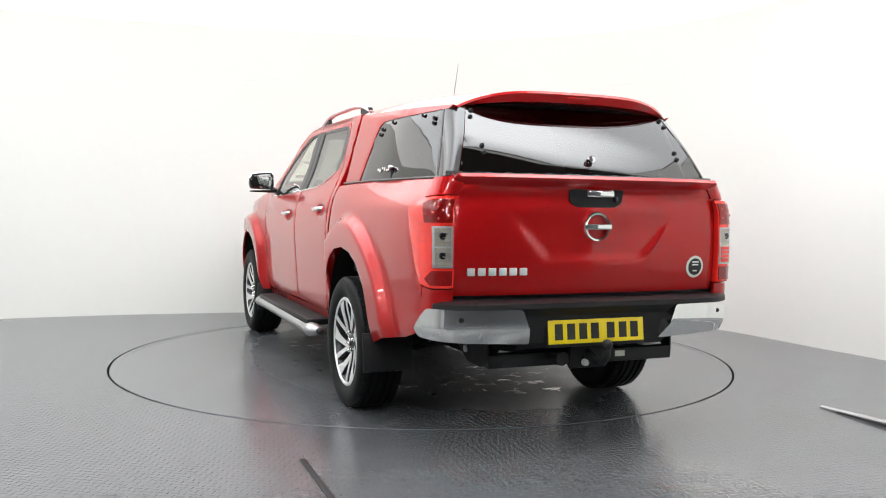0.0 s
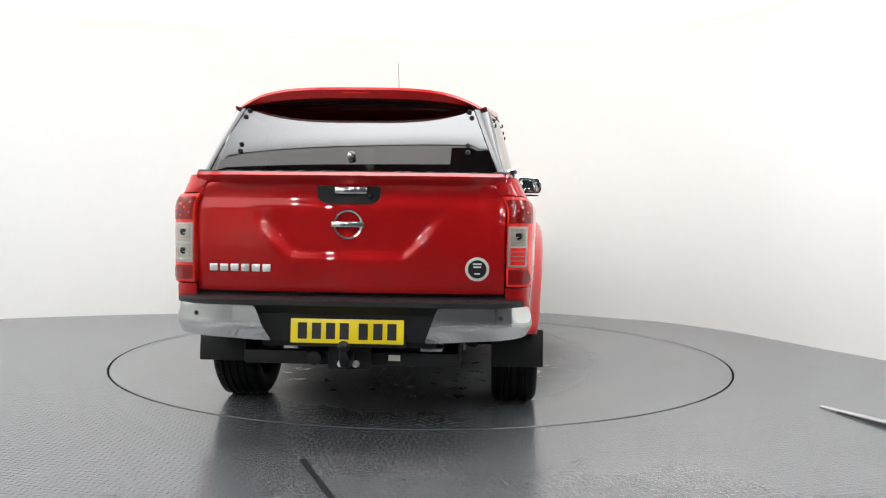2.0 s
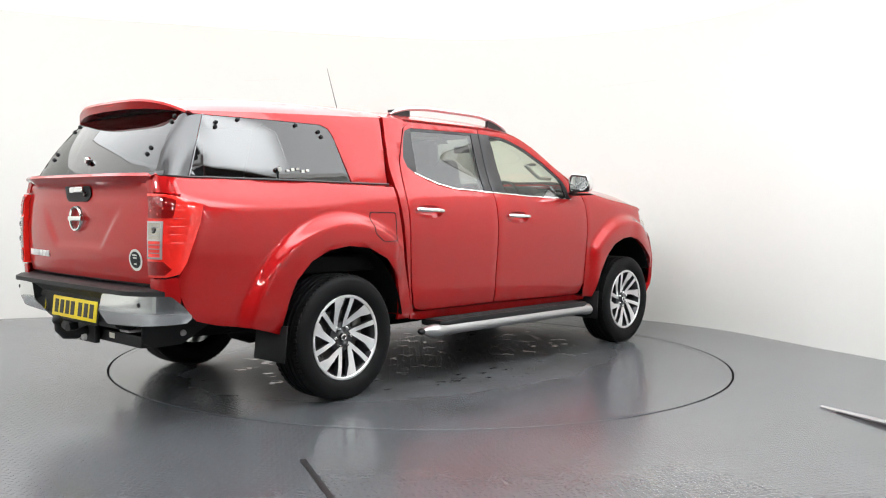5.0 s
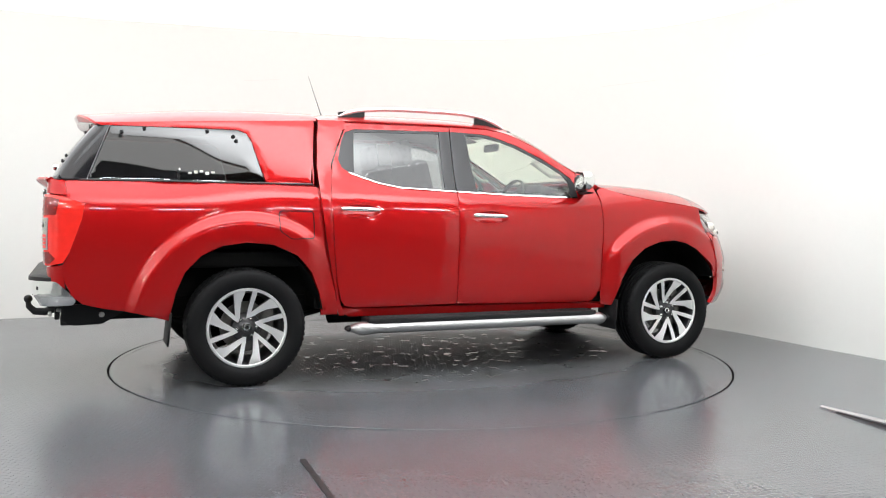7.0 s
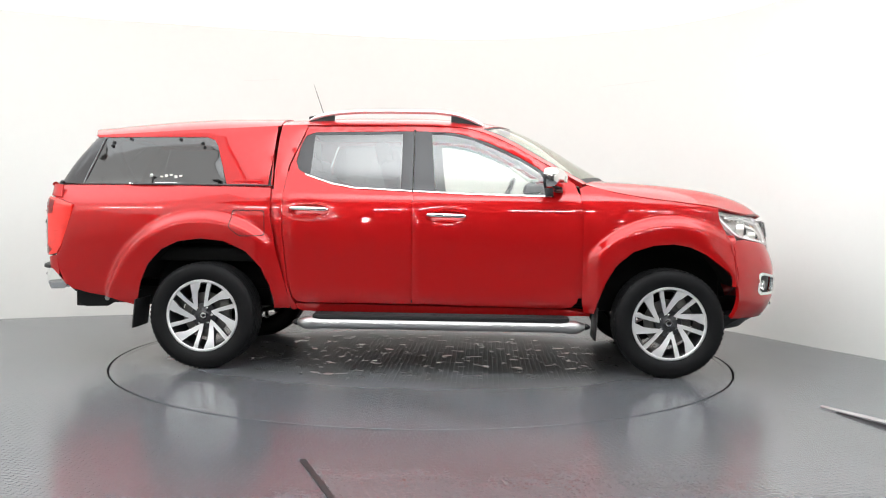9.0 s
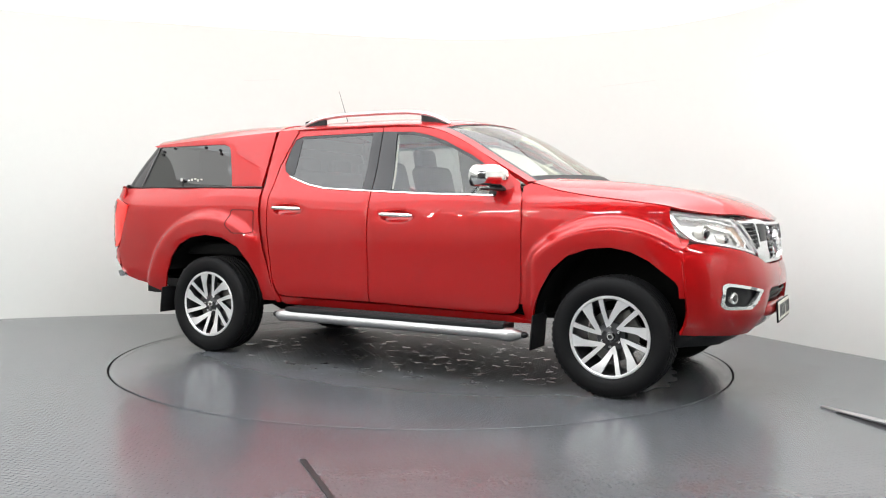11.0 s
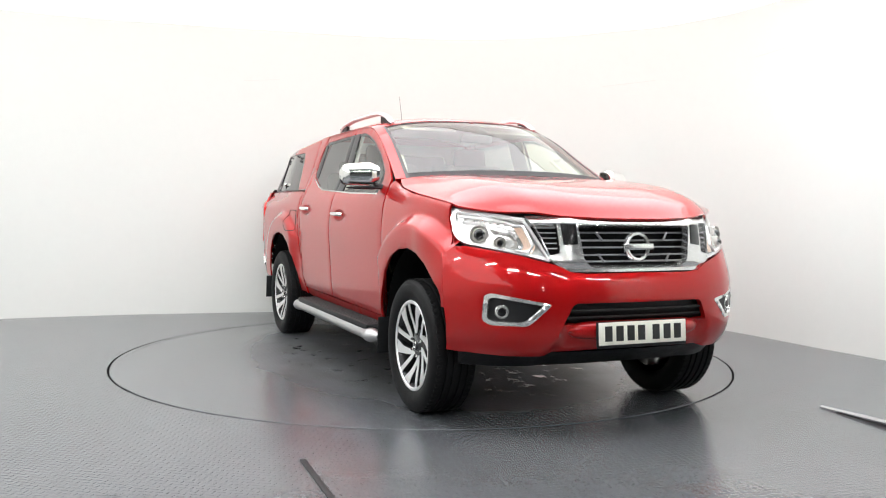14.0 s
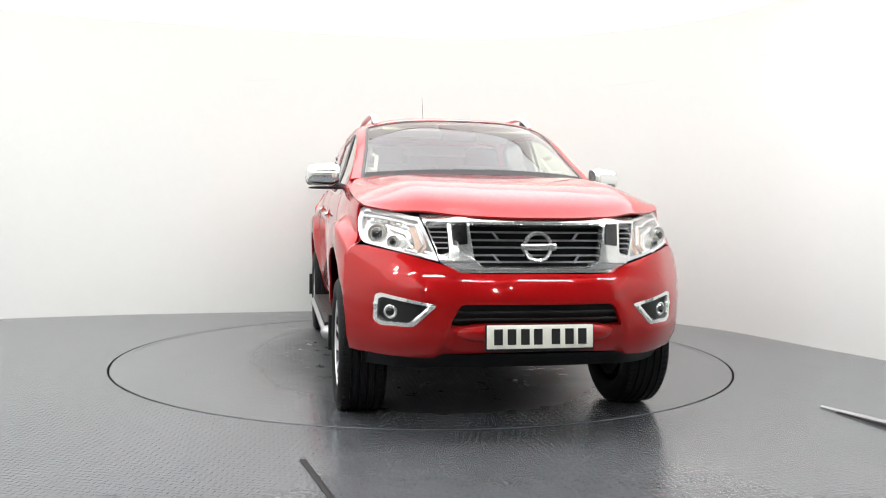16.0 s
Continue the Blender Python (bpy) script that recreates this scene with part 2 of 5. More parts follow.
def floor_material(name, wet, shades=((0.078, 0.085, 0.096, 1), (0.112, 0.119, 0.130, 1)), gloss=(0.17, 0.25), turn=0.0):
    """Grey painted tread plate: rows of small bars in relief, scuffs, and wet patches."""
    m, n, l, b = nodes_of(name)
    tex = n.new("ShaderNodeTexCoord")

    def math_node(op, a, c=None, d=None):
        k = n.new("ShaderNodeMath")
        k.operation = op
        for i, v in enumerate((a, c, d)):
            if v is None:
                continue
            if isinstance(v, (int, float)):
                k.inputs[i].default_value = v
            else:
                l.new(v, k.inputs[i])
        return k.outputs[0]

    def noise_node(scale, detail=4, vec=None, rough=0.55):
        k = n.new("ShaderNodeTexNoise")
        k.inputs["Scale"].default_value, k.inputs["Detail"].default_value, k.inputs["Roughness"].default_value = scale, detail, rough
        l.new(vec if vec is not None else tex.outputs["Object"], k.inputs["Vector"])
        return k.outputs["Fac"]

    def remap(v, a, c, d, e):
        k = n.new("ShaderNodeMapRange")
        for key, val in zip(("From Min", "From Max", "To Min", "To Max"), (a, c, d, e)):
            k.inputs[key].default_value = val
        l.new(v, k.inputs["Value"])
        return k.outputs[0]

    sep = n.new("ShaderNodeSeparateXYZ")
    l.new(tex.outputs["Object"], sep.inputs[0])
    x, y = sep.outputs[0], sep.outputs[1]
    # the bars follow the plate's own direction
    ca, sa = math.cos(radians(turn)), math.sin(radians(turn))
    bx = math_node("ADD", math_node("MULTIPLY", x, ca), math_node("MULTIPLY", y, sa))
    by = math_node("SUBTRACT", math_node("MULTIPLY", y, ca), math_node("MULTIPLY", x, sa))
    # bars, turned by 90 degrees from cell to cell
    cell = 0.034
    u, v = math_node("DIVIDE", bx, cell), math_node("DIVIDE", by, cell)
    par = math_node("MODULO", math_node("ABSOLUTE", math_node("ADD", math_node("FLOOR", u), math_node("FLOOR", v))), 2.0)
    fu, fv = math_node("SUBTRACT", math_node("FRACT", u), 0.5), math_node("SUBTRACT", math_node("FRACT", v), 0.5)
    p, q = math_node("MULTIPLY", fu, 1.4), math_node("MULTIPLY", fv, 1.4)
    inv = math_node("SUBTRACT", 1.0, par)
    long_ = math_node("ADD", math_node("MULTIPLY", p, par), math_node("MULTIPLY", q, inv))
    short = math_node("ADD", math_node("MULTIPLY", q, par), math_node("MULTIPLY", p, inv))
    d = math_node("SQRT", math_node("ADD", math_node("POWER", math_node("MULTIPLY", long_, 1.25), 2.0), math_node("POWER", math_node("MULTIPLY", short, 4.2), 2.0)))
    bars = remap(d, 0.9, 0.45, 0.0, 1.0)
    scuff, stain, grain = noise_node(0.9, 5), noise_node(3.1, 6, rough=0.65), noise_node(60, 3)
    base = n.new("ShaderNodeMix")
    base.data_type = "RGBA"
    base.inputs["A"].default_value, base.inputs["B"].default_value = shades
    l.new(remap(math_node("ADD", scuff, math_node("MULTIPLY", stain, 0.6)), 0.45, 1.15, 0, 1), base.inputs["Factor"])
    grime = n.new("ShaderNodeMix")
    grime.data_type, grime.blend_type = "RGBA", "MULTIPLY"
    l.new(remap(grain, 0.35, 0.65, 0.0, 0.35), grime.inputs["Factor"])
    l.new(base.outputs["Result"], grime.inputs["A"])
    grime.inputs["B"].default_value = (0.72, 0.70, 0.68, 1)
    colour = grime.outputs["Result"]
    rough = remap(stain, 0.30, 0.75, *gloss)
    height = math_node("MULTIPLY", bars, 1.0)
    if wet:
        # puddles under the vehicle, darker and mirror-smooth, with dried pale rims
        r = math_node("SQRT", math_node("ADD", math_node("POWER", x, 2.0), math_node("POWER", math_node("MULTIPLY", y, 1.5), 2.0)))
        zone = remap(r, 1.45, 2.05, 1.0, 0.0)
        spots = math_node("ADD", noise_node(8.0, 8, rough=0.72), math_node("MULTIPLY", zone, 0.15))
        puddle = remap(spots, 0.735, 0.750, 0.0, 1.0)
        damp = remap(math_node("ADD", noise_node(2.2, 5), math_node("MULTIPLY", zone, 0.22)), 0.50, 0.80, 0.0, 0.75)
        dark = n.new("ShaderNodeMix")
        dark.data_type = "RGBA"
        l.new(damp, dark.inputs["Factor"])
        l.new(colour, dark.inputs["A"])
        dark.inputs["B"].default_value = (0.045, 0.044, 0.042, 1)
        colour = dark.outputs["Result"]
        dry = math_node("SUBTRACT", 1.0, puddle)
        rough = math_node("ADD", rough, math_node("MULTIPLY", zone, 0.26))
        l.new(math_node("MULTIPLY", math_node("MAXIMUM", math_node("SUBTRACT", 1.0, zone), math_node("MULTIPLY", puddle, 4.0)), 0.25), b.inputs["Coat Weight"])
        rough = math_node("ADD", math_node("MULTIPLY", rough, dry), math_node("MULTIPLY", puddle, 0.03))
        height = math_node("MULTIPLY", math_node("MULTIPLY", height, dry), remap(r, 0.9, 1.9, 1.0, 0.15))
    if not wet:
        # the tread is worn down where the traffic runs
        height = math_node("MULTIPLY", height, remap(math_node("ADD", x, math_node("MULTIPLY", scuff, 0.8)), 0.5, 1.7, 1.0, 0.12))
    l.new(colour, b.inputs["Base Color"])
    l.new(rough, b.inputs["Roughness"])
    bp = n.new("ShaderNodeBump")
    bp.inputs["Strength"].default_value, bp.inputs["Distance"].default_value = 0.9, 0.0055
    l.new(height, bp.inputs["Height"])
    l.new(bp.outputs[0], b.inputs["Normal"])
    if not wet:
        b.inputs["Coat Weight"].default_value = 0.28
    b.inputs["Coat Roughness"].default_value = 0.22
    return m


WALL = studio_wall_material()
FLOOR = floor_material("grey_tread_floor", False, turn=-8.0)
PLATE = floor_material("pale_worn_tread_plate", False, ((0.090, 0.096, 0.105, 1), (0.124, 0.130, 0.138, 1)), (0.20, 0.25), 15.0)
TABLE = floor_material("grey_tread_table", True)
CEIL_GLOW = mat("lit_white_ceiling_cloth", (0.8, 0.8, 0.78), 0.9, scale=20, vary=0.01, emit=(0.998, 0.997, 0.982, 1.55))
EDGE_GLOW = mat("bright_panel_diffuser", (0.85, 0.85, 0.85), 0.8, scale=30, vary=0.01, emit=(0.965, 1.0, 1.02, 5.6))
PANEL_GLOW = mat("light_panel_diffuser", (0.85, 0.85, 0.85), 0.8, scale=30, vary=0.01, emit=(0.965, 1.0, 1.02, 4.5))


def soften_panel(m, half_x, half_y, low, high):
    """The diffuser glows brightest in its middle and fades towards its rim."""
    n, l, b = m.node_tree.nodes, m.node_tree.links, m.node_tree.nodes["Principled BSDF"]
    tex, sep = n.new("ShaderNodeTexCoord"), n.new("ShaderNodeSeparateXYZ")
    l.new(tex.outputs["Object"], sep.inputs[0])
    fades = []
    for axis, half in ((0, half_x), (1, half_y)):
        a = n.new("ShaderNodeMath")
        a.operation = "ABSOLUTE"
        l.new(sep.outputs[axis], a.inputs[0])
        r = n.new("ShaderNodeMapRange")
        r.interpolation_type = "SMOOTHSTEP"
        for key, val in zip(("From Min", "From Max", "To Min", "To Max"), (half, half * 0.25, 0.0, 1.0)):
            r.inputs[key].default_value = val
        l.new(a.outputs[0], r.inputs["Value"])
        fades.append(r.outputs[0])
    both = n.new("ShaderNodeMath")
    both.operation = "MULTIPLY"
    l.new(fades[0], both.inputs[0])
    l.new(fades[1], both.inputs[1])
    glow = n.new("ShaderNodeMath")
    glow.operation = "MULTIPLY_ADD"
    glow.inputs[1].default_value, glow.inputs[2].default_value = high - low, low
    l.new(both.outputs[0], glow.inputs[0])
    l.new(glow.outputs[0], b.inputs["Emission Strength"])


soften_panel(PANEL_GLOW, 3.7, 1.28, 2.7, 3.0)
soften_panel(EDGE_GLOW, 2.9, 0.60, 2.4, 7.6)
CEIL_DULL = mat("plain_ceiling", (0.15, 0.15, 0.15), 0.9, scale=20, vary=0.03)
BACKWALL = mat("grey_back_wall", (0.11, 0.11, 0.115), 0.8, scale=10, vary=0.08, bump=0.1)
LAMPGLOW = mat("lamp_tube", (0.9, 0.9, 0.9), 0.5, emit=(0.98, 1.0, 1.0, 92.0))
SPOTGLOW = mat("spot_lamp_lens", (0.9, 0.9, 0.9), 0.5, emit=(1.0, 0.99, 0.96, 160.0))

HEIGHT = 2.955
# plan of the curved wall, from the far end on one hand to the other
_wx = spline(range(17), [-7.0, -5.4, -4.09, -3.15, -2.35, -1.5, -0.6, 0.27, 0.95, 1.5, 1.95, 2.3, 2.57, 2.885, 3.265, 3.515, 4.5])
_wy = spline(range(17), [0.3, 1.2, 1.81, 2.18, 2.39, 2.60, 2.80, 2.90, 2.80, 2.60, 2.33, 2.12, 1.83, 1.365, 0.45, -0.115, -2.6])


def wall_line(t):
    return Vector((_wx(t), _wy(t), 0))


def build_room():
    ts = np.linspace(0, 16, 161)
    # curved wall with thickness
    rows = []
    for t in ts:
        p, d = wall_line(t), (wall_line(min(t + 0.05, 16)) - wall_line(max(t - 0.05, 0))).normalized()
        nrm = Vector((-d.y, d.x, 0))
        rows.append([p, p + Vector((0, 0, HEIGHT)), p + nrm * 0.12 + Vector((0, 0, HEIGHT)), p + nrm * 0.12])
    wall = part("wall_curved", loft(rows, True, True), WALL, None, smooth=30)
    tagged(wall, "smooth white-painted curved studio wall behind the turntable", "wall", kind="structure")
    seam = mat("wall_seam", (0.70, 0.69, 0.66), 0.8, scale=30)
    for a, b, z in ((4.55, 4.95, 2.42), (9.7, 11.0, 2.40), (13.2, 13.6, 2.51)):
        bm = tube([wall_line(t) + Vector((0, 0, z + 0.004 * k)) for k, t in enumerate(np.linspace(a, b, 8))], 0.003, 6)
        s = part("wall_seam", bm, seam, wall, "faint raised joint in the wall sheet")
        s["kind"] = "structure"
    # walls that close the room behind the camera
    corners = [Vector((4.5, -2.6, 0)), Vector((4.9, -11.5, 0)), Vector((-7.2, -11.5, 0)), Vector((-7.0, 0.3, 0))]
    bend_e, bend_s = Vector((4.626, -5.4, 0)), Vector((-4.6, -11.5, 0))
    for nm, a, b in (("wall_east", corners[0], bend_e), ("wall_east_rear", bend_e, corners[1]), ("wall_south", corners[1], bend_s), ("wall_south_west", bend_s, corners[2]), ("wall_west", corners[2], corners[3])):
        dark = nm in ("wall_east_rear", "wall_south")
        d = (b - a).normalized()
        nrm = Vector((-d.y, d.x, 0))
        if (a + nrm).length < a.length:
            nrm = -nrm
        w = part(nm, loft([[p, p + Vector((0, 0, HEIGHT)), p + nrm * 0.12 + Vector((0, 0, HEIGHT)), p + nrm * 0.12] for p in (a, b)], True, True), BACKWALL if dark else WALL, None, smooth=0)
        tagged(w, "dark grey plain wall" if dark else "plain white-painted side wall", "wall", kind="structure")

    # floor with a round opening for the table
    bm = bmesh.new()
    R, n = 2.251, 160
    inner = [bm.verts.new((R * math.cos(i * math.tau / n), R * math.sin(i * math.tau / n), 0)) for i in range(n)]
    low = [bm.verts.new((v.co.x, v.co.y, -0.1)) for v in inner]
    outer = []
    for i in range(n):
        a = i * math.tau / n
        c, s = math.cos(a), math.sin(a)
        k = min(((8.0 if c > 0 else 8.0) / abs(c)) if abs(c) > 1e-6 else 1e9, ((4.0 if s > 0 else 12.0) / abs(s)) if abs(s) > 1e-6 else 1e9)
        outer.append(bm.verts.new((k * c, k * s, 0)))
    for i in range(n):
        j = (i + 1) % n
        bm.faces.new((inner[i], outer[i], outer[j], inner[j]))
        bm.faces.new((inner[i], inner[j], low[j], low[i])).material_index = 1
    bm.faces.new(low).material_index = 1
    bmesh.ops.recalc_face_normals(bm, faces=bm.faces[:])
    for f in bm.faces:
        if abs(f.normal.z) > 0.9 and f.normal.z < 0:
            f.normal_flip()
    fl = part("floor", bm, [FLOOR, DARK], None, smooth=0)
    tagged(fl, "grey painted steel tread-plate floor, scuffed and glossy", "floor", kind="structure")

    # ceilings
    def slab(name, x0, x1, y0, y1, z, m, label):
        ob = part(name, box((x1 - x0, y1 - y0, 0.1), ((x0 + x1) / 2, (y0 + y1) / 2, z + 0.05), 0), m, None, smooth=0)
        tagged(ob, label, "ceiling", kind="structure")
    slab("ceiling", -7.3, 5.2, -3.1, 3.2, HEIGHT, CEIL_GLOW, "stretched white luminous ceiling over the turntable")
    def light_panel(x, y, width, depth, glow, rims, label):
        ob = new("light_panel")
        tagged(ob, label, "ceiling lamp")
        ob.matrix_basis = pose(x, y, 0)
        part("diffuser", box((width, depth, 0.02), (0, 0, HEIGHT - 0.022), 0.002), glow, ob, "glowing white diffuser", smooth=0)
        for sx, sy in rims:
            lx, ly = (0.03, depth) if sx else (width, 0.03)
            part("panel_frame", box((lx, ly, 0.03), (sx * (width / 2 + 0.015), sy * (depth / 2 + 0.015), HEIGHT - 0.018), 0.004), LINER, ob, "slim pale frame", smooth=0)
    light_panel(-0.5, -0.785, 7.4, 2.55, PANEL_GLOW, ((0, 1), (1, 0), (-1, 0)), "large flat white ceiling light panel over the turntable, lit")
    light_panel(0.4, -2.540, 5.2, 0.95, EDGE_GLOW, ((0, -1), (1, 0), (-1, 0)), "long bright ceiling light panel at the turntable's edge, lit")
    # unseen glowing slab, added to brighten the west wall that the paint mirrors
    slab("ceiling_side", -7.3, -2.8, -10.2, -3.102, HEIGHT - 0.002, CEIL_GLOW, "unseen glowing ceiling slab added to brighten the west wall")
    slab("ceiling_middle", -2.798, 0.2, -3.6, -3.102, HEIGHT - 0.002, CEIL_GLOW, "stretched white luminous ceiling strip")
    slab("ceiling_rear", -7.3, 5.2, -11.7, -3.1, HEIGHT + 0.004, CEIL_DULL, "plain dark ceiling behind the camera")


def build_turntable():
    bm = lathe([(0.0, 0.0), (1.1, 0.0), (2.234, 0.0), (2.237, -0.003), (2.237, -0.09), (0.0, -0.09)], 160, "z")
    for f in bm.faces:
        if f.calc_center_median().z < -0.001:
            f.material_index = 1
    tt = part("turntable", bm, [TABLE, DARK], None, smooth=30)
    ring = lathe([(2.196, -0.02), (2.196, 0.0005), (2.1975, 0.0015), (2.234, 0.0015), (2.2365, -0.001), (2.2365, -0.02)], 160, "z")
    part("edge_ring", ring, TABLE, tt, "flat steel edging ring", smooth=30)
    part("drive_well", lathe([(0.0, -0.091), (0.6, -0.091), (0.6, -0.099), (0.0, -0.099)], 48, "z"), DARK, tt, "dark drive hub under the plate", smooth=30)
    return tagged(tt, "round grey steel turntable, wet in patches, flush with the floor", "turntable")


def build_floor_bits():
    # black strip let into the floor
    a, b = Vector((-0.525, -2.771, 0.002)), Vector((-0.204, -3.655, 0.002))
    d = (b - a).normalized()
    ang = math.degrees(math.atan2(d.y, d.x))
    st = part("floor_strip", box(((b - a).length, 0.027, 0.008), (0, 0, 0), 0.002), BLACK, None)
    st.matrix_basis = pose(*((a + b) / 2), 0, 0, ang)
    tagged(st, "thin black rubber strip let into the grey floor", "floor strip", kind="structure")
    # paler worn plate beside the strip
    line = [(-0.533, -2.705), (0.697, -2.340), (1.451, -2.015), (2.20, -1.725), (2.56, -2.75), (3.4, -5.3), (0.50, -5.55), (-0.175, -3.690)]
    bm = bmesh.new()
    ring = [bm.verts.new((x, y, 0.0015)) for x, y in line]
    low = [bm.verts.new((x, y, -0.004)) for x, y in line]
    bm.faces.new(ring[::-1])
    for i in range(len(line)):
        j = (i + 1) % len(line)
        bm.faces.new((ring[i], ring[j], low[j], low[i]))
    bmesh.ops.recalc_face_normals(bm, faces=bm.faces[:])
    if max(bm.faces, key=lambda f: f.calc_area()).normal.z < 0:
        bmesh.ops.reverse_faces(bm, faces=bm.faces[:])
    tagged(part("floor_plate", bm, PLATE, None, smooth=0), "pale grey worn steel tread plate let into the floor", "floor plate", kind="structure")
    # bright metal edge of a raised ramp plate
    a, b = Vector((2.279, -1.69, 0)), Vector((2.617, -2.72, 0))
    d = (b - a).normalized()
    side = Vector((-d.y, d.x, 0))
    rail = new("ramp_edge")
    tagged(rail, "bright metal edging bar with a dark wedge for its shadow on the floor", "edging bar")
    rows = []
    for t in np.linspace(0, 1, 8):
        p = a.lerp(b, t)
        w, h = 0.006 + 0.026 * t, 0.006 + 0.045 * t
        rows.append([p - side * w, p - side * w + Vector((0, 0, h)), p + side * w + Vector((0, 0, h + 0.008)), p + side * w])
    part("bar", loft(rows, True, True), SATIN, rail, "brushed bright metal bar", smooth=30)
    # the bar's triangular shadow, given as a solid black wedge
    rows = []
    for t in np.linspace(0.12, 1, 6):
        p = a.lerp(b, t) - side * (0.006 + 0.026 * t + 0.001)
        w = 0.008 + 0.05 * t
        rows.append([p, p + Vector((0, 0, 0.004 + 0.03 * t)), p - side * w * 0.25 + Vector((0, 0, 0.004)), p - side * w])
    part("lip", loft(rows, True, True), BLACK, rail, "black wedge standing in for the shadow under the bar", smooth=30)


def build_lamps():
    """Strip lamps and pairs of small spots on the ceiling behind the camera."""
    first = None
    for x, y in ((-4.4, -4.6), (-2.6, -5.4), (-0.9, -5.8), (0.9, -5.8), (2.4, -5.4), (3.7, -4.6)):
        m = pose(x, y, HEIGHT - 0.055)
        if first is None:
            first = new("strip_lamp")
            tagged(first, "slim white ceiling strip lamp, lit", "ceiling lamp", group="strip lamps")
            part("housing", box((1.1, 0.16, 0.05), (0, 0, 0.03), 0.01), LINER, first)
            part("tube", tube([(-0.52, 0, 0), (0.52, 0, 0)], 0.05, 12, 0.5), LAMPGLOW, first, "glowing tube")
            first.matrix_basis = m
        else:
            copy_thing(first, m)
    spot = None
    for x, y, z in ((-1.9, -7.6, 1.9), (-1.9, -7.6, 2.2), (1.9, -7.6, 1.9), (1.9, -7.6, 2.2), (-2.5, -7.6, 2.5), (2.5, -7.6, 2.5), (-5.2, -4.0, 2.2), (-5.2, -4.0, 2.45), (-5.2, -4.5, 2.45)):
        m = pose(x, y, z)
        if spot is None:
            spot = new("spot_lamp")
            tagged(spot, "small round white spot lamp, lit", "spot lamp", group="spot lamps")
            part("bulb", lathe([(0.0, 0.03), (0.04, 0.02), (0.05, 0.0), (0.04, -0.005), (0.0, -0.006)], 16, "y"), SPOTGLOW, spot, "glowing lens")
            part("shell", lathe([(0.052, 0.01), (0.055, -0.02), (0.03, -0.09), (0.0, -0.1)], 16, "y"), BLACK, spot, "black shell")
            part("pole", tube([(0, -0.09, 0), (0, -0.09, HEIGHT - z)], 0.01, 8), BLACK, spot, "thin black hanging rod")
            spot.matrix_basis = m
            base_z = z
        else:
            c = new("spot_lamp")
            tagged(c, "small round white spot lamp, lit", "spot lamp", group="spot lamps")
            for ch in spot.children:
                k = ch.copy()
                scene.collection.objects.link(k)
                k.parent = c
                if ch.name.startswith("pole"):
                    me = ch.data.copy()
                    for vv in me.vertices:
                        if vv.co.z > 0.1:
                            vv.co.z = HEIGHT - z
                    k.data = me
            c.matrix_basis = m


build_room()
turntable = build_turntable()
build_floor_bits()
build_lamps()


# ---- the pickup truck, in its own space: x forward, y to its left, z up, origin on the ground between the axles
HUB_X, HUB_Z = 1.575, 0.365
_cab = spline([0.36, 0.45, 0.55, 0.66, 0.80, 0.95, 1.05, 1.13, 1.19, 1.24, 1.30, 1.40, 1.52, 1.70],
              [0.800, 0.832, 0.850, 0.856, 0.866, 0.873, 0.868, 0.856, 0.838, 0.814, 0.786, 0.748, 0.712, 0.659])
_plan = spline([-2.75, -2.62, -2.4, -2.0, -1.1, -0.6, 0.3, 1.0, 1.5, 1.9, 2.1, 2.3],
               [-0.055, -0.028, -0.010, 0.0, 0.0, 0.0, 0.002, 0.0, -0.004, -0.040, -0.080, -0.13])


def side_y(x, z, flared=True):
    """Half width of the body's flank, flared round the wheel arches."""
    y = _cab(z) + _plan(x) - 0.055 * smoothstep((z - 1.10) / 0.16) * smoothstep((-1.3 - x) / 1.0)
    for hx in (HUB_X, -HUB_X):
        r = math.hypot((x - hx) * 0.985, z - 0.375)
        if flared and z > 0.3:
            y += smoothstep((abs(x) - 1.0) / 0.11 if x > 0 else (abs(x) - 1.06) / 0.15) * (0.064 + 0.036 * smoothstep((x - 1.6) / 0.35) - 0.012 * smoothstep(-x)) * smoothstep((0.710 - r) / 0.070) * (1 - 0.60 * smoothstep((x - 1.68) / 0.32) * smoothstep((z - 0.68) / 0.34))
    return y


def flank(s, inset=0.0, flared=True):
    return lambda x, z: (x, s * (side_y(x, z, flared) - inset), z)


# front: plan curve, bowed back upwards and downwards
_fs_y = [0.0, 0.2, 0.36, 0.5, 0.612, 0.705, 0.788, 0.862, 0.908, 0.923, 0.932]
_fs_x = [2.425, 2.420, 2.405, 2.373, 2.327, 2.256, 2.165, 2.07, 1.98, 1.90, 1.80]
_fx = spline(_fs_y, _fs_x)
_lean = spline([0.30, 0.36, 0.44, 0.52, 0.60, 0.68, 0.76, 0.82, 0.88, 0.97, 1.05, 1.14], [-0.19, -0.12, -0.048, -0.010, 0.0, 0.0, -0.012, -0.032, -0.055, -0.075, -0.095, -0.13])


def front_x(y, z):
    a = abs(y)
    d = _lean(z)
    k = smoothstep((a - 0.35) / 0.45) * smoothstep((z - 0.86) / 0.22)
    recess = 0.032 * smoothstep((0.41 + 0.35 * (0.60 - z) - a) / 0.035) * smoothstep((0.605 - z) / 0.03)
    return _fx(a) + d * (1 + 1.0 * k) - recess


def front(inset=0.0):
    return lambda y, z: (front_x(y, z) - inset, y, z)


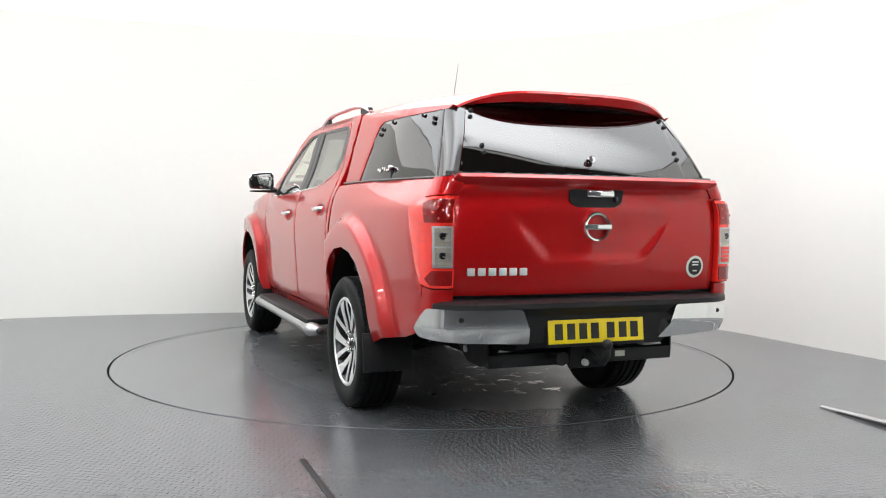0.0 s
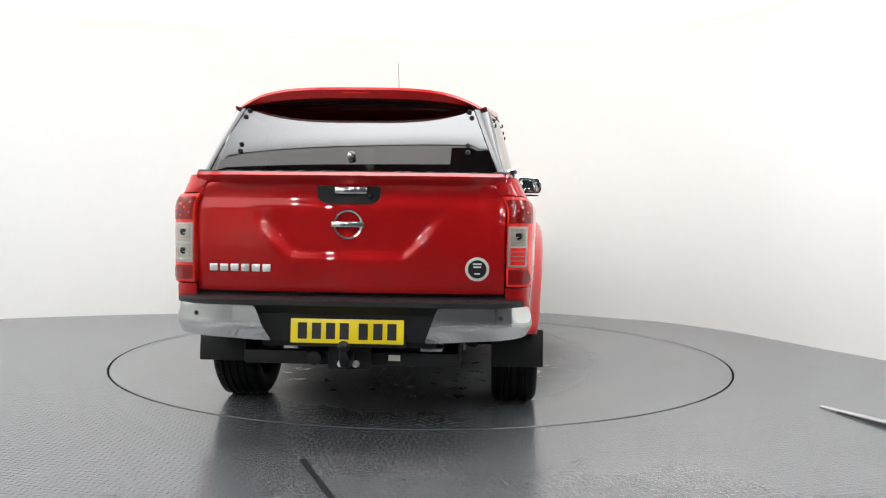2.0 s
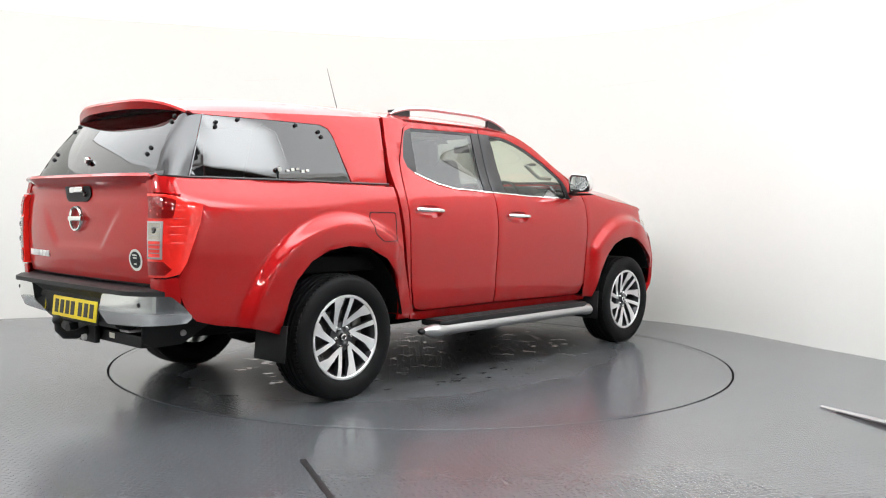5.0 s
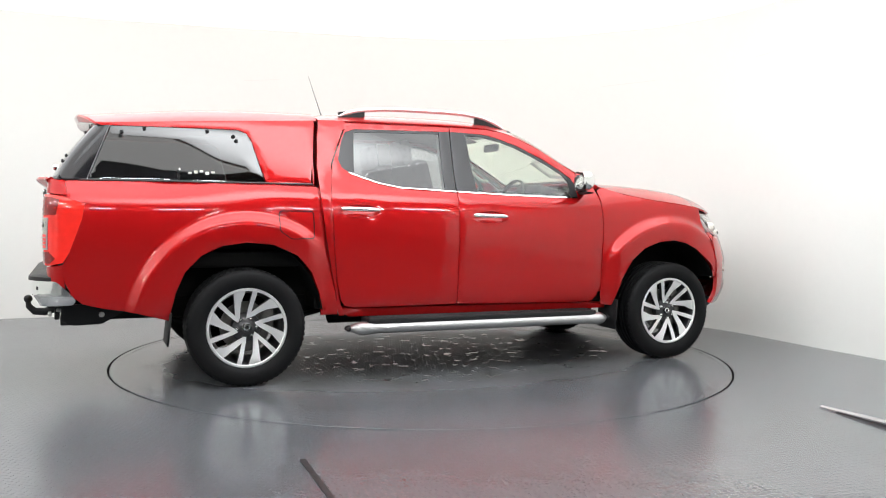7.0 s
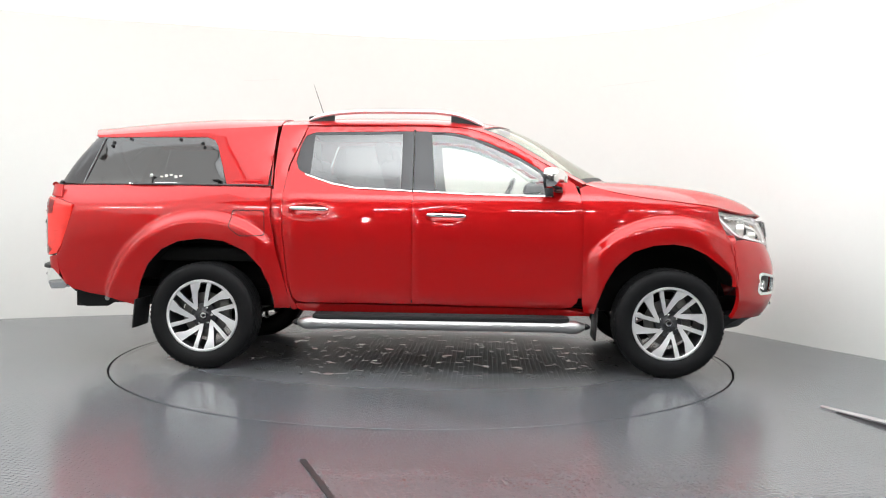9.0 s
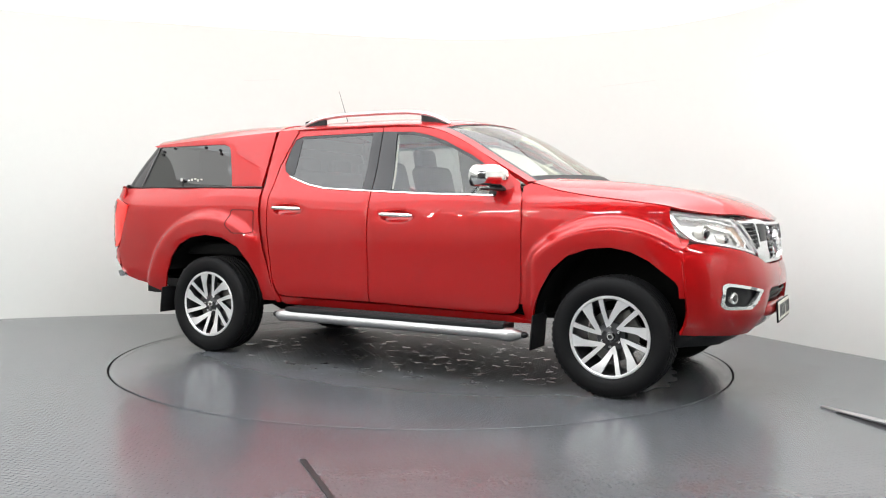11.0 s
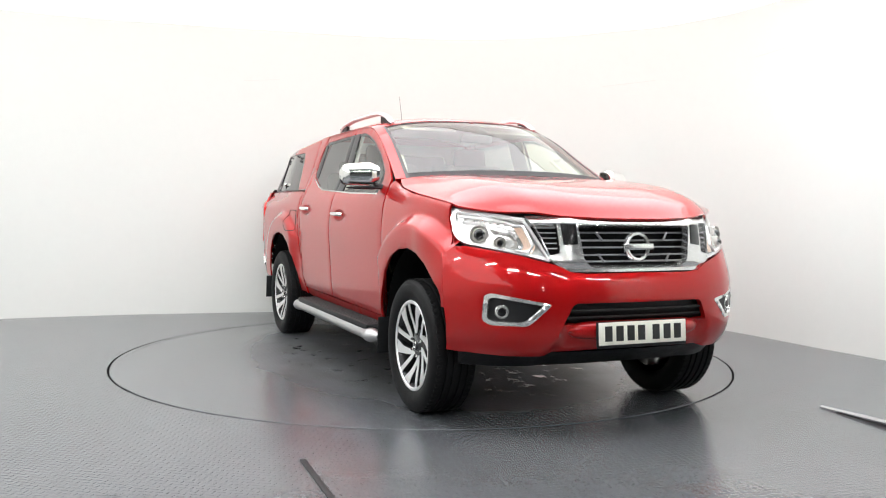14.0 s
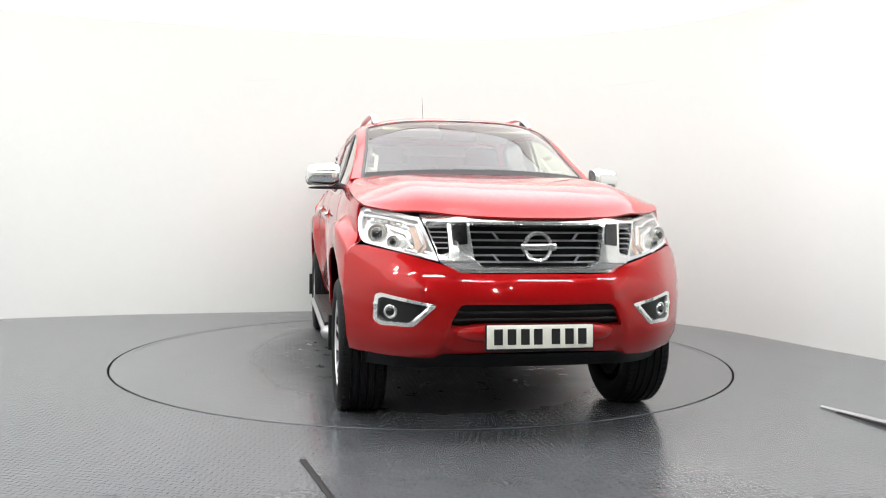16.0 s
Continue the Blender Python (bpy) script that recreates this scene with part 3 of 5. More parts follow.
# rear: tailgate and corner plan
_gate = spline([0.60, 0.72, 0.80, 0.95, 1.10, 1.19, 1.212, 1.232, 1.252, 1.275], [-2.70, -2.708, -2.720, -2.730, -2.722, -2.716, -2.724, -2.752, -2.774, -2.762])


def rear(inset=0.0):
    def at(y, z):
        x = _gate(z) + 0.035 * (abs(y) / 0.72) ** 3 + 0.035 * smoothstep((abs(y) - 0.50) / 0.20) * smoothstep((z - 1.20) / 0.03)
        # shallow pressed trapezoid
        k = smoothstep((0.27 + 0.9 * (z - 0.87) - abs(y)) / 0.05) * smoothstep((z - 0.865) / 0.05) * smoothstep((1.13 - z) / 0.14)
        return (x + 0.011 * k + inset, y, z)
    return at


# roof and windscreen: centre line and edge line
_u = [0, 1, 2, 3, 4, 5, 6, 7]
_cx, _cz = spline(_u, [-1.10, -0.79, -0.35, 0.05, 0.45, 0.72, 0.98, 1.25]), spline(_u, [1.745, 1.765, 1.773, 1.766, 1.730, 1.632, 1.484, 1.322])
_ex, _ey, _ez = spline(_u, [-1.08, -0.79, -0.35, 0.0, 0.24, 0.46, 0.71, 1.0]), spline(_u, [0.660, 0.663, 0.663, 0.664, 0.670, 0.694, 0.730, 0.782]), spline(_u, [1.683, 1.688, 1.690, 1.688, 1.664, 1.585, 1.448, 1.290])


def top(u, s, lift=0.0):
    a = min(abs(s), 1.0)
    k = 3.8 if u < 4 else 3.8 - 1.2 * (u - 4) / 3
    x, z = _cx(u) + (_ex(u) - _cx(u)) * a * a, _cz(u) + (_ez(u) - _cz(u)) * a ** k
    return (x, _ey(u) * s, z + lift)


# bonnet
_hu = [0, 1, 2, 3, 4, 5, 6]
_hcx, _hcz = spline(_hu, [1.13, 1.34, 1.70, 1.98, 2.15, 2.27, 2.365]), spline(_hu, [1.330, 1.312, 1.283, 1.248, 1.203, 1.150, 1.080])
_hex, _hey, _hez = spline(_hu, [1.02, 1.20, 1.42, 1.62, 1.76, 1.87, 1.955]), spline(_hu, [0.755, 0.805, 0.818, 0.822, 0.820, 0.812, 0.795]), spline(_hu, [1.288, 1.240, 1.203, 1.180, 1.163, 1.148, 1.128])


def bonnet(u, s):
    a = abs(s)
    x = _hcx(u) + (_hex(u) - _hcx(u)) * a ** 2.6
    z = _hcz(u) + (_hez(u) - _hcz(u)) * a ** 4.6 + 0.014 * math.exp(-((a - 0.66) / 0.13) ** 2) * smoothstep(u / 2) - 0.006 * smoothstep((0.45 - a) / 0.3) * smoothstep(u / 2)
    return (x, _hey(u) * s, z)


def patch(fn, u0, u1, s0, s1, nu, ns, flip=False, thick=0.012):
    rows = [[fn(u0 + (u1 - u0) * i / nu, s0 + (s1 - s0) * j / ns) for j in range(ns + 1)] for i in range(nu + 1)]
    bm = loft(rows)
    bm.normal_update()
    if (sum((f.normal for f in bm.faces), Vector()).z < 0) != flip:
        bmesh.ops.reverse_faces(bm, faces=bm.faces[:])
    bm.normal_update()
    if thick:
        rim = [e for e in bm.edges if e.is_boundary]
        norm = {v: v.normal.copy() for v in bm.verts}
        ex = bmesh.ops.extrude_edge_only(bm, edges=rim)
        for v in [g for g in ex["geom"] if isinstance(g, bmesh.types.BMVert)]:
            old = min((e.other_vert(v) for e in v.link_edges if e.other_vert(v) in norm), key=lambda o: (o.co - v.co).length)
            v.co = old.co - norm[old] * thick
    return bm


# canopy over the load bed
def canopy_y(x, z):
    return 0.785 - 0.29 * (z - 1.255) - 0.082 * smoothstep((-1.75 - x) / 0.95)


def canopy_side(s, inset=0.0):
    return lambda x, z: (x, s * (canopy_y(x, z) - inset), z)


def canopy_rear(inset=0.0):
    def at(y, z):
        t = (z - 1.265) / 0.325
        return (-2.695 + 0.225 * t + 0.05 * (abs(y) / 0.7) ** 2.4 - 0.018 * math.sin(min(max(t, 0), 1) * math.pi) + inset, y, z)
    return at


def canopy_roof(u, s):
    # u 0 rear lip to 1 front
    a = abs(s)
    cx, cz = -2.545 + 1.455 * u, 1.680 + 0.077 * math.sin(min(u * 1.25, 1) * math.pi / 2)
    ex, ez = -2.42 + 1.33 * u, 1.604 + 0.075 * u
    ey = 0.658 - 0.068 * smoothstep(1 - u * 1.3)
    return (cx + (ex - cx) * a ** 3, ey * s, cz + (ez - cz) * a ** 4.2)


truck = new("pickup_truck")
tagged(truck, "glossy red double-cab pickup truck with hard canopy standing on the turntable", "pickup truck")


def build_flanks():
    """Sheet-metal sides with doors, arches and glass."""
    rear_arch = [(-1.095, 0.42), (-1.095, 0.47), (-1.115, 0.57), (-1.170, 0.70), (-1.270, 0.81), (-1.420, 0.878), (-1.580, 0.893), (-1.730, 0.872), (-1.850, 0.815), (-1.945, 0.715), (-1.995, 0.60), (-2.02, 0.50), (-2.035, 0.425)]
    front_arch = [(2.028, 0.60), (1.955, 0.715), (1.80, 0.83), (1.70, 0.875), (1.585, 0.897), (1.45, 0.885), (1.32, 0.84), (1.215, 0.75), (1.145, 0.63), (1.095, 0.50), (1.075, 0.42)]
    for s in (1, -1):
        o, f, plain = (0, s, 0), flank(s), flank(s, 0.0, False)
        # load-bed side
        line = rear_arch + [(-2.21, 0.475), (-2.40, 0.505), (-2.51, 0.535), (-2.560, 0.58), (-2.60, 0.66), (-2.615, 0.76), (-2.58, 0.82), (-2.545, 0.93), (-2.487, 1.115),
                            (-2.51, 1.125), (-2.63, 1.165), (-2.64, 1.25), (-2.2, 1.253), (-1.8, 1.252), (-1.4, 1.248), (-1.125, 1.242), (-1.118, 1.06), (-1.075, 0.80), (-1.02, 0.60), (-0.99, 0.48), (-0.985, 0.42)]
        bed = part("bed_side", panel(line, f, o, 0.035, wheel=(-HUB_X, 0.375)), RED, truck)
        # inner sheet that closes the slot between cab and bed
        part("bed_front_edge", panel([(-1.150, 1.235), (-1.150, 1.06), (-1.11, 0.80), (-1.05, 0.60), (-1.02, 0.45), (-0.955, 0.45), (-0.98, 0.60), (-1.035, 0.80), (-1.07, 1.06), (-1.075, 1.235)], flank(s, 0.028, False), o, 0.05, thick=0.01), RED, bed)
        # fuel flap outline
        if s < 0:
            cap = rounded([(-1.375, 1.09), (-1.155, 1.088), (-1.15, 0.915), (-1.31, 0.91), (-1.385, 0.965)], 0.02)
            ring = [(-1.265 + (x + 1.265) * 0.955, 1.0 + (z - 1.0) * 0.94) for x, z in cap]
            part("fuel_flap_gap", panel(cap, flank(s, -0.0022), o, 0.02, [ring], 0.003, 0.0), DARK, bed, "thin dark gap round the fuel flap")
        # cab pillar behind the rear door
        line = [(-0.90, 1.668), (-0.945, 1.565), (-1.012, 1.405), (-1.042, 1.18), (-1.032, 0.91), (-1.002, 0.60), (-0.972, 0.485), (-0.945, 0.445), (-0.94, 0.41), (-0.972, 0.41), (-0.985, 0.44), (-1.012, 0.60), (-1.072, 0.91), (-1.10, 1.14), (-1.108, 1.37), (-1.095, 1.56), (-1.078, 1.684), (-0.90, 1.687)]
        part("cab_pillar", panel(line, plain, o, 0.04, thick=0.05), RED, truck)
        # rear door with its window frame
        line = [(-0.895, 1.342), (-0.80, 1.308), (-0.70, 1.278), (-0.55, 1.25), (-0.155, 1.232), (-0.155, 0.465), (-0.88, 0.462), (-0.94, 0.475), (-0.966, 0.51), (-0.994, 0.62), (-1.022, 0.91), (-1.032, 1.18),
                (-1.003, 1.40), (-0.935, 1.565), (-0.905, 1.63), (-0.86, 1.660), (-0.155, 1.676), (-0.155, 1.647), (-0.84, 1.635), (-0.905, 1.61), (-0.935, 1.55), (-0.965, 1.43), (-0.945, 1.375)]
        cup_r = [(-0.8475 + 0.135 * math.cos(a), 1.093 + 0.042 * math.sin(a)) for a in np.linspace(0, math.tau, 28)[:-1]]
        door = part("rear_door", panel(line, plain, o, 0.04, [cup_r]), RED, truck)
        back_door = door
        pane = [(-0.94, 1.375), (-0.96, 1.43), (-0.932, 1.55), (-0.90, 1.612), (-0.84, 1.637), (-0.225, 1.648), (-0.225, 1.236), (-0.55, 1.25), (-0.70, 1.278), (-0.80, 1.308), (-0.895, 1.342)]
        part("window", panel(pane, flank(s, 0.010), o, 0.06, thick=0), PRIVACY, door, "dark privacy glass")
        quarter = [(-0.945, 1.372), (-0.963, 1.43), (-0.934, 1.55), (-0.903, 1.612), (-0.84, 1.637), (-0.23, 1.649), (-0.23, 1.628), (-0.845, 1.615), (-0.862, 1.35), (-0.895, 1.340)]
        part("window_trim", panel(rounded(quarter, 0.006), flank(s, 0.004), o, 0.05, thick=0.012), TRIM, door, "satin black window surround")
        belt = [(-0.90, 1.345), (-0.80, 1.312), (-0.70, 1.281), (-0.55, 1.254), (-0.155, 1.236), (-0.155, 1.228), (-0.55, 1.246), (-0.70, 1.273), (-0.80, 1.304), (-0.89, 1.336)]
        part("belt_strip", panel(belt, flank(s, -0.006), o, 0.05, thick=0.01), CHROME, door, "chrome strip under the window")
        # front door
        cup_f = [(0.0825 + 0.135 * math.cos(a), 1.058 + 0.042 * math.sin(a)) for a in np.linspace(0, math.tau, 28)[:-1]]
        line = [(-0.145, 0.465), (0.86, 0.448), (0.93, 0.457), (0.966, 0.49), (0.982, 0.56), (0.988, 0.80), (0.988, 1.05), (0.978, 1.19), (0.945, 1.288), (0.83, 1.368), (0.78, 1.402), (0.70, 1.45), (0.62, 1.498), (0.50, 1.562), (0.38, 1.617), (0.27, 1.653), (0.15, 1.672),
                (-0.145, 1.678), (-0.145, 1.648), (0.10, 1.640), (0.22, 1.615), (0.36, 1.570), (0.57, 1.472), (0.70, 1.395), (0.77, 1.345), (0.80, 1.30), (0.80, 1.204), (0.26, 1.216), (-0.145, 1.232)]
        door = part("front_door", panel(line, plain, o, 0.04, [cup_f]), RED, truck)
        pane = [(-0.04, 1.648), (0.10, 1.642), (0.22, 1.617), (0.36, 1.572), (0.57, 1.474), (0.70, 1.397), (0.77, 1.347), (0.802, 1.30), (0.80, 1.202), (0.26, 1.214), (-0.04, 1.228)]
        part("window", panel(pane, flank(s, 0.010), o, 0.06, thick=0), PANE, door, "clear green-tinted glass")
        edge = [(-0.04, 1.650), (0.10, 1.643), (0.22, 1.618), (0.36, 1.573), (0.57, 1.475), (0.70, 1.398), (0.77, 1.348), (0.802, 1.30), (0.80, 1.205), (0.765, 1.205), (0.765, 1.30), (0.70, 1.372), (0.57, 1.450), (0.36, 1.548), (0.22, 1.596), (0.10, 1.621), (-0.04, 1.628)]
        part("window_trim", panel(edge, flank(s, 0.004), o, 0.05, thick=0.012), TRIM, door, "satin black window surround")
        belt = [(-0.145, 1.236), (0.26, 1.219), (0.80, 1.208), (0.80, 1.200), (0.26, 1.211), (-0.145, 1.228)]
        part("belt_strip", panel(belt, flank(s, -0.006), o, 0.05, thick=0.01), CHROME, door, "chrome strip under the window")
        # black pillar between the windows, in two leaves
        for nm, line in (("rear", [(-0.232, 1.645), (-0.154, 1.646), (-0.154, 1.236), (-0.232, 1.240)]), ("front", [(-0.147, 1.646), (-0.035, 1.645), (0.005, 1.232), (-0.147, 1.236)])):
            part("door_pillar", panel(line, flank(s, 0.002), o, 0.05, thick=0.014), TRIM, truck, "satin black pillar cover")
        # front wing
        line = front_arch + [(1.055, 0.42), (1.012, 0.425), (0.998, 0.50), (0.999, 0.80), (0.999, 1.05), (0.99, 1.19), (0.975, 1.26), (1.02, 1.280), (1.11, 1.262), (1.20, 1.234), (1.42, 1.197), (1.62, 1.174), (1.76, 1.157), (1.87, 1.142), (1.90, 1.135), (1.895, 1.11), (1.905, 1.05), (1.955, 0.96), (1.975, 0.925), (1.988, 0.80), (2.003, 0.68)]
        part("front_wing", panel(line, f, o, 0.03, wheel=(HUB_X, 0.375)), RED, truck)
        # door jambs behind the shut lines
        for line in ([(-0.175, 0.49), (-0.125, 0.49), (-0.125, 1.222), (-0.175, 1.225)], [(0.955, 0.52), (1.015, 0.52), (1.02, 1.05), (1.0, 1.20), (0.945, 1.25), (0.965, 1.05)],
                     [(-0.985, 0.55), (-1.005, 0.70), (-1.015, 0.91), (-1.02, 1.18), (-1.0, 1.36), (-1.03, 1.36), (-1.055, 1.18), (-1.045, 0.91), (-1.03, 0.70), (-1.01, 0.55)],
                     [(-0.93, 1.62), (-0.87, 1.648), (0.15, 1.660), (0.27, 1.640), (0.38, 1.605), (0.38, 1.628), (0.27, 1.664), (0.15, 1.684), (-0.91, 1.690)]):
            part("door_jamb", panel(line, flank(s, 0.009, False), o, 0.05, thick=0.01), RED, truck)
        # inner return that closes the joint to the bumper and the lamp
        edge_x = spline([0.60, 0.68, 0.80, 0.925, 0.96, 1.05, 1.11], [2.010, 2.003, 1.988, 1.975, 1.955, 1.905, 1.897])
        edge_y = spline([0.60, 0.68, 0.80, 0.925, 0.96, 1.05, 1.11], [0.896, 0.899, 0.894, 0.862, 0.815, 0.818, 0.800])
        rows = []
        for z in np.linspace(0.62, 1.105, 26):
            xa, yb = edge_x(z), edge_y(z) - 0.02
            pa = Vector((xa - 0.03, s * (side_y(xa - 0.03, z) - 0.006), z))
            k = 0.016 * smoothstep((z - 0.89) / 0.06)
            sunk = 0.045 * smoothstep((z - 0.92) / 0.05)
            pb = Vector((xa - 0.002 - k, s * (side_y(xa, z) - 0.005 - k), z))
            pc = Vector((front_x(yb + 0.02, z) - 0.006 - k - sunk, s * (yb + 0.018 - k), z))
            pd = Vector((front_x(yb, z) - 0.010 - sunk, s * yb, z))
            rows.append([pa, pb, pc, pd])
        part("wing_return", loft(rows), RED, truck)
        # sill under the doors
        part("sill", panel([(-0.975, 0.435), (-0.94, 0.455), (0.90, 0.44), (1.01, 0.42), (1.06, 0.42), (1.06, 0.395), (-0.90, 0.400)], flank(s, 0.012, False), o, 0.06, thick=0.05), RED, truck)
        # door handles over dished cups
        for x0, x1, z, cup, host in ((-0.975, -0.72, 1.105, cup_r, back_door), (-0.045, 0.21, 1.070, cup_f, door)):
            cx, cz = (x0 + x1) / 2, z - 0.012

            def dish(x, zz, cx=cx, cz=cz):
                r = min(math.hypot((x - cx) / 0.135, (zz - cz) / 0.042), 1.0)
                return (x, s * (side_y(x, zz) - 0.003 - 0.030 * (1 - r ** 2.2)), zz)
            part("handle_cup", panel(cup, dish, o, 0.016, thick=0, roll=0), RED, host, "red dished recess")
            part("door_handle", tube([(x0 + (x1 - x0) * t, s * (side_y(cx, z) + 0.004 + 0.026 * math.sin(math.pi * min(max(t, 0.02), 0.98)) ** 0.5), z - 0.006 * t) for t in np.linspace(0, 1, 12)], [0.012] + [0.017] * 10 + [0.010], 10, 0.9), CHROME, host, "chrome pull handle")


def build_top():
    part("roof", patch(top, 0, 4.20, -1, 1, 42, 36), RED, truck)
    part("windscreen", patch(lambda u, s: top(u, s, -0.004), 4.26, 6.97, -0.925, 0.925, 20, 24, thick=0), SCREEN, truck, "clear laminated windscreen")
    # black band round the glass
    band = join(patch(lambda u, s: top(u, s, -0.002), 4.22, 4.30, -0.94, 0.94, 3, 24, thick=0), patch(lambda u, s: top(u, s, -0.002), 6.80, 7.0, -0.94, 0.94, 3, 24, thick=0))
    part("windscreen_band", band, BLACK, truck, "black ceramic border of the windscreen")
    for s in (1, -1):
        part("front_pillar", patch(top, 4.20, 7.0, s * 0.93, s * 1.0, 24, 4, thick=0.03), RED, truck)
        part("windscreen_seal", patch(lambda u, t: top(u, t, -0.0015), 4.21, 7.0, s * 0.905, s * 0.93, 20, 2, thick=0.006), TRIM, truck)
        # roof rail: a silver arch on black feet
        path = [top(u, s * 0.83, h) for u, h in zip(np.linspace(0.62, 4.05, 22), [0.004, 0.022, 0.036, 0.046, 0.053, 0.058] + [0.061] * 9 + [0.059, 0.055, 0.049, 0.041, 0.030, 0.017, 0.004])]
        rail = part("roof_rail", tube(path, [0.013] + [0.022] * 20 + [0.013], 12, 0.66), RAIL, truck, "silver roof rail")
        for ua, ub, ha, hb in ((0.62, 1.15, 0.03, 0.05), (3.25, 4.02, 0.05, 0.015)):
            rows = []
            for t in np.linspace(0, 1, 8):
                u = ua + (ub - ua) * t
                p = Vector(top(u, s * 0.83, 0))
                h = ha + (hb - ha) * t
                rows.append([p + Vector((0, -0.013, -0.006)), p + Vector((0, 0.013, -0.006)), p + Vector((0, 0.011, h)), p + Vector((0, -0.011, h))])
            part("rail_foot", loft(rows, True, True), BLACK, rail, "black rail foot", smooth=30)
    part("bonnet", patch(bonnet, 0, 6, -1, 1, 40, 48, thick=0.012), RED, truck)
    part("scuttle", patch(lambda u, s: (1.06 + 0.2 * u - 0.2 * s * s, 0.74 * s, 1.292 - 0.02 * u - 0.012 * s * s), 0, 1, -1, 1, 4, 20, thick=0.01), BLACK, truck, "black cowl below the windscreen")
    for y0, y1 in ((-0.62, -0.05), (0.08, 0.66)):
        part("wiper", tube([(1.185 - 0.2 * (y / 0.75) ** 2 - 0.02, y, 1.335 - 0.015 * (y / 0.7) ** 2) for y in np.linspace(y0, y1, 10)], 0.007, 6), BLACK, truck, "black wiper blade")
    # aerial at the back of the roof
    ant = part("aerial", tube([(-0.885, -0.02, 1.765), (-0.90, -0.02, 1.80), (-0.99, -0.02, 2.06)], [0.010, 0.003, 0.0013], 8), BLACK, truck, "thin black whip aerial")
    # cab back wall
    part("cab_back", panel([(-0.64, 1.675), (0.64, 1.675), (0.775, 1.30), (0.84, 1.1), (0.84, 0.45), (-0.84, 0.45), (-0.84, 1.1), (-0.775, 1.30)], lambda y, z: (-1.085, y, z), (-1, 0, 0), 0.1, [rounded([(-0.5, 1.30), (0.5, 1.30), (0.46, 1.58), (-0.46, 1.58)], 0.04)], 0.02), RED, truck)
    part("cab_back_lining", panel([(-0.62, 1.66), (0.62, 1.66), (0.74, 1.30), (0.80, 1.1), (0.80, 0.55), (-0.80, 0.55), (-0.80, 1.1), (-0.74, 1.30)], lambda y, z: (-1.055, y, z), (1, 0, 0), 0.1, [rounded([(-0.48, 1.31), (0.48, 1.31), (0.44, 1.57), (-0.44, 1.57)], 0.04)], 0.015), LINER, truck, "pale cloth lining of the cab's back wall")
    part("back_window", panel(rounded([(-0.5, 1.30), (0.5, 1.30), (0.46, 1.58), (-0.46, 1.58)], 0.04), lambda y, z: (-1.075, y, z), (-1, 0, 0), 0.1, thick=0), PRIVACY, truck, "dark rear cab glass")
    # dark tub that closes the body inside
    tub = join(box((2.25, 1.50, 0.10), (0.0, 0, 0.50), 0.02), box((1.5, 1.50, 0.1), (-1.85, 0, 0.78), 0.02), box((0.08, 1.5, 0.75), (1.02, 0, 0.9), 0.01), box((0.9, 1.0, 0.55), (1.55, 0, 0.72), 0.03))
    part("floor_pan", tub, DARK, truck, "black underside")


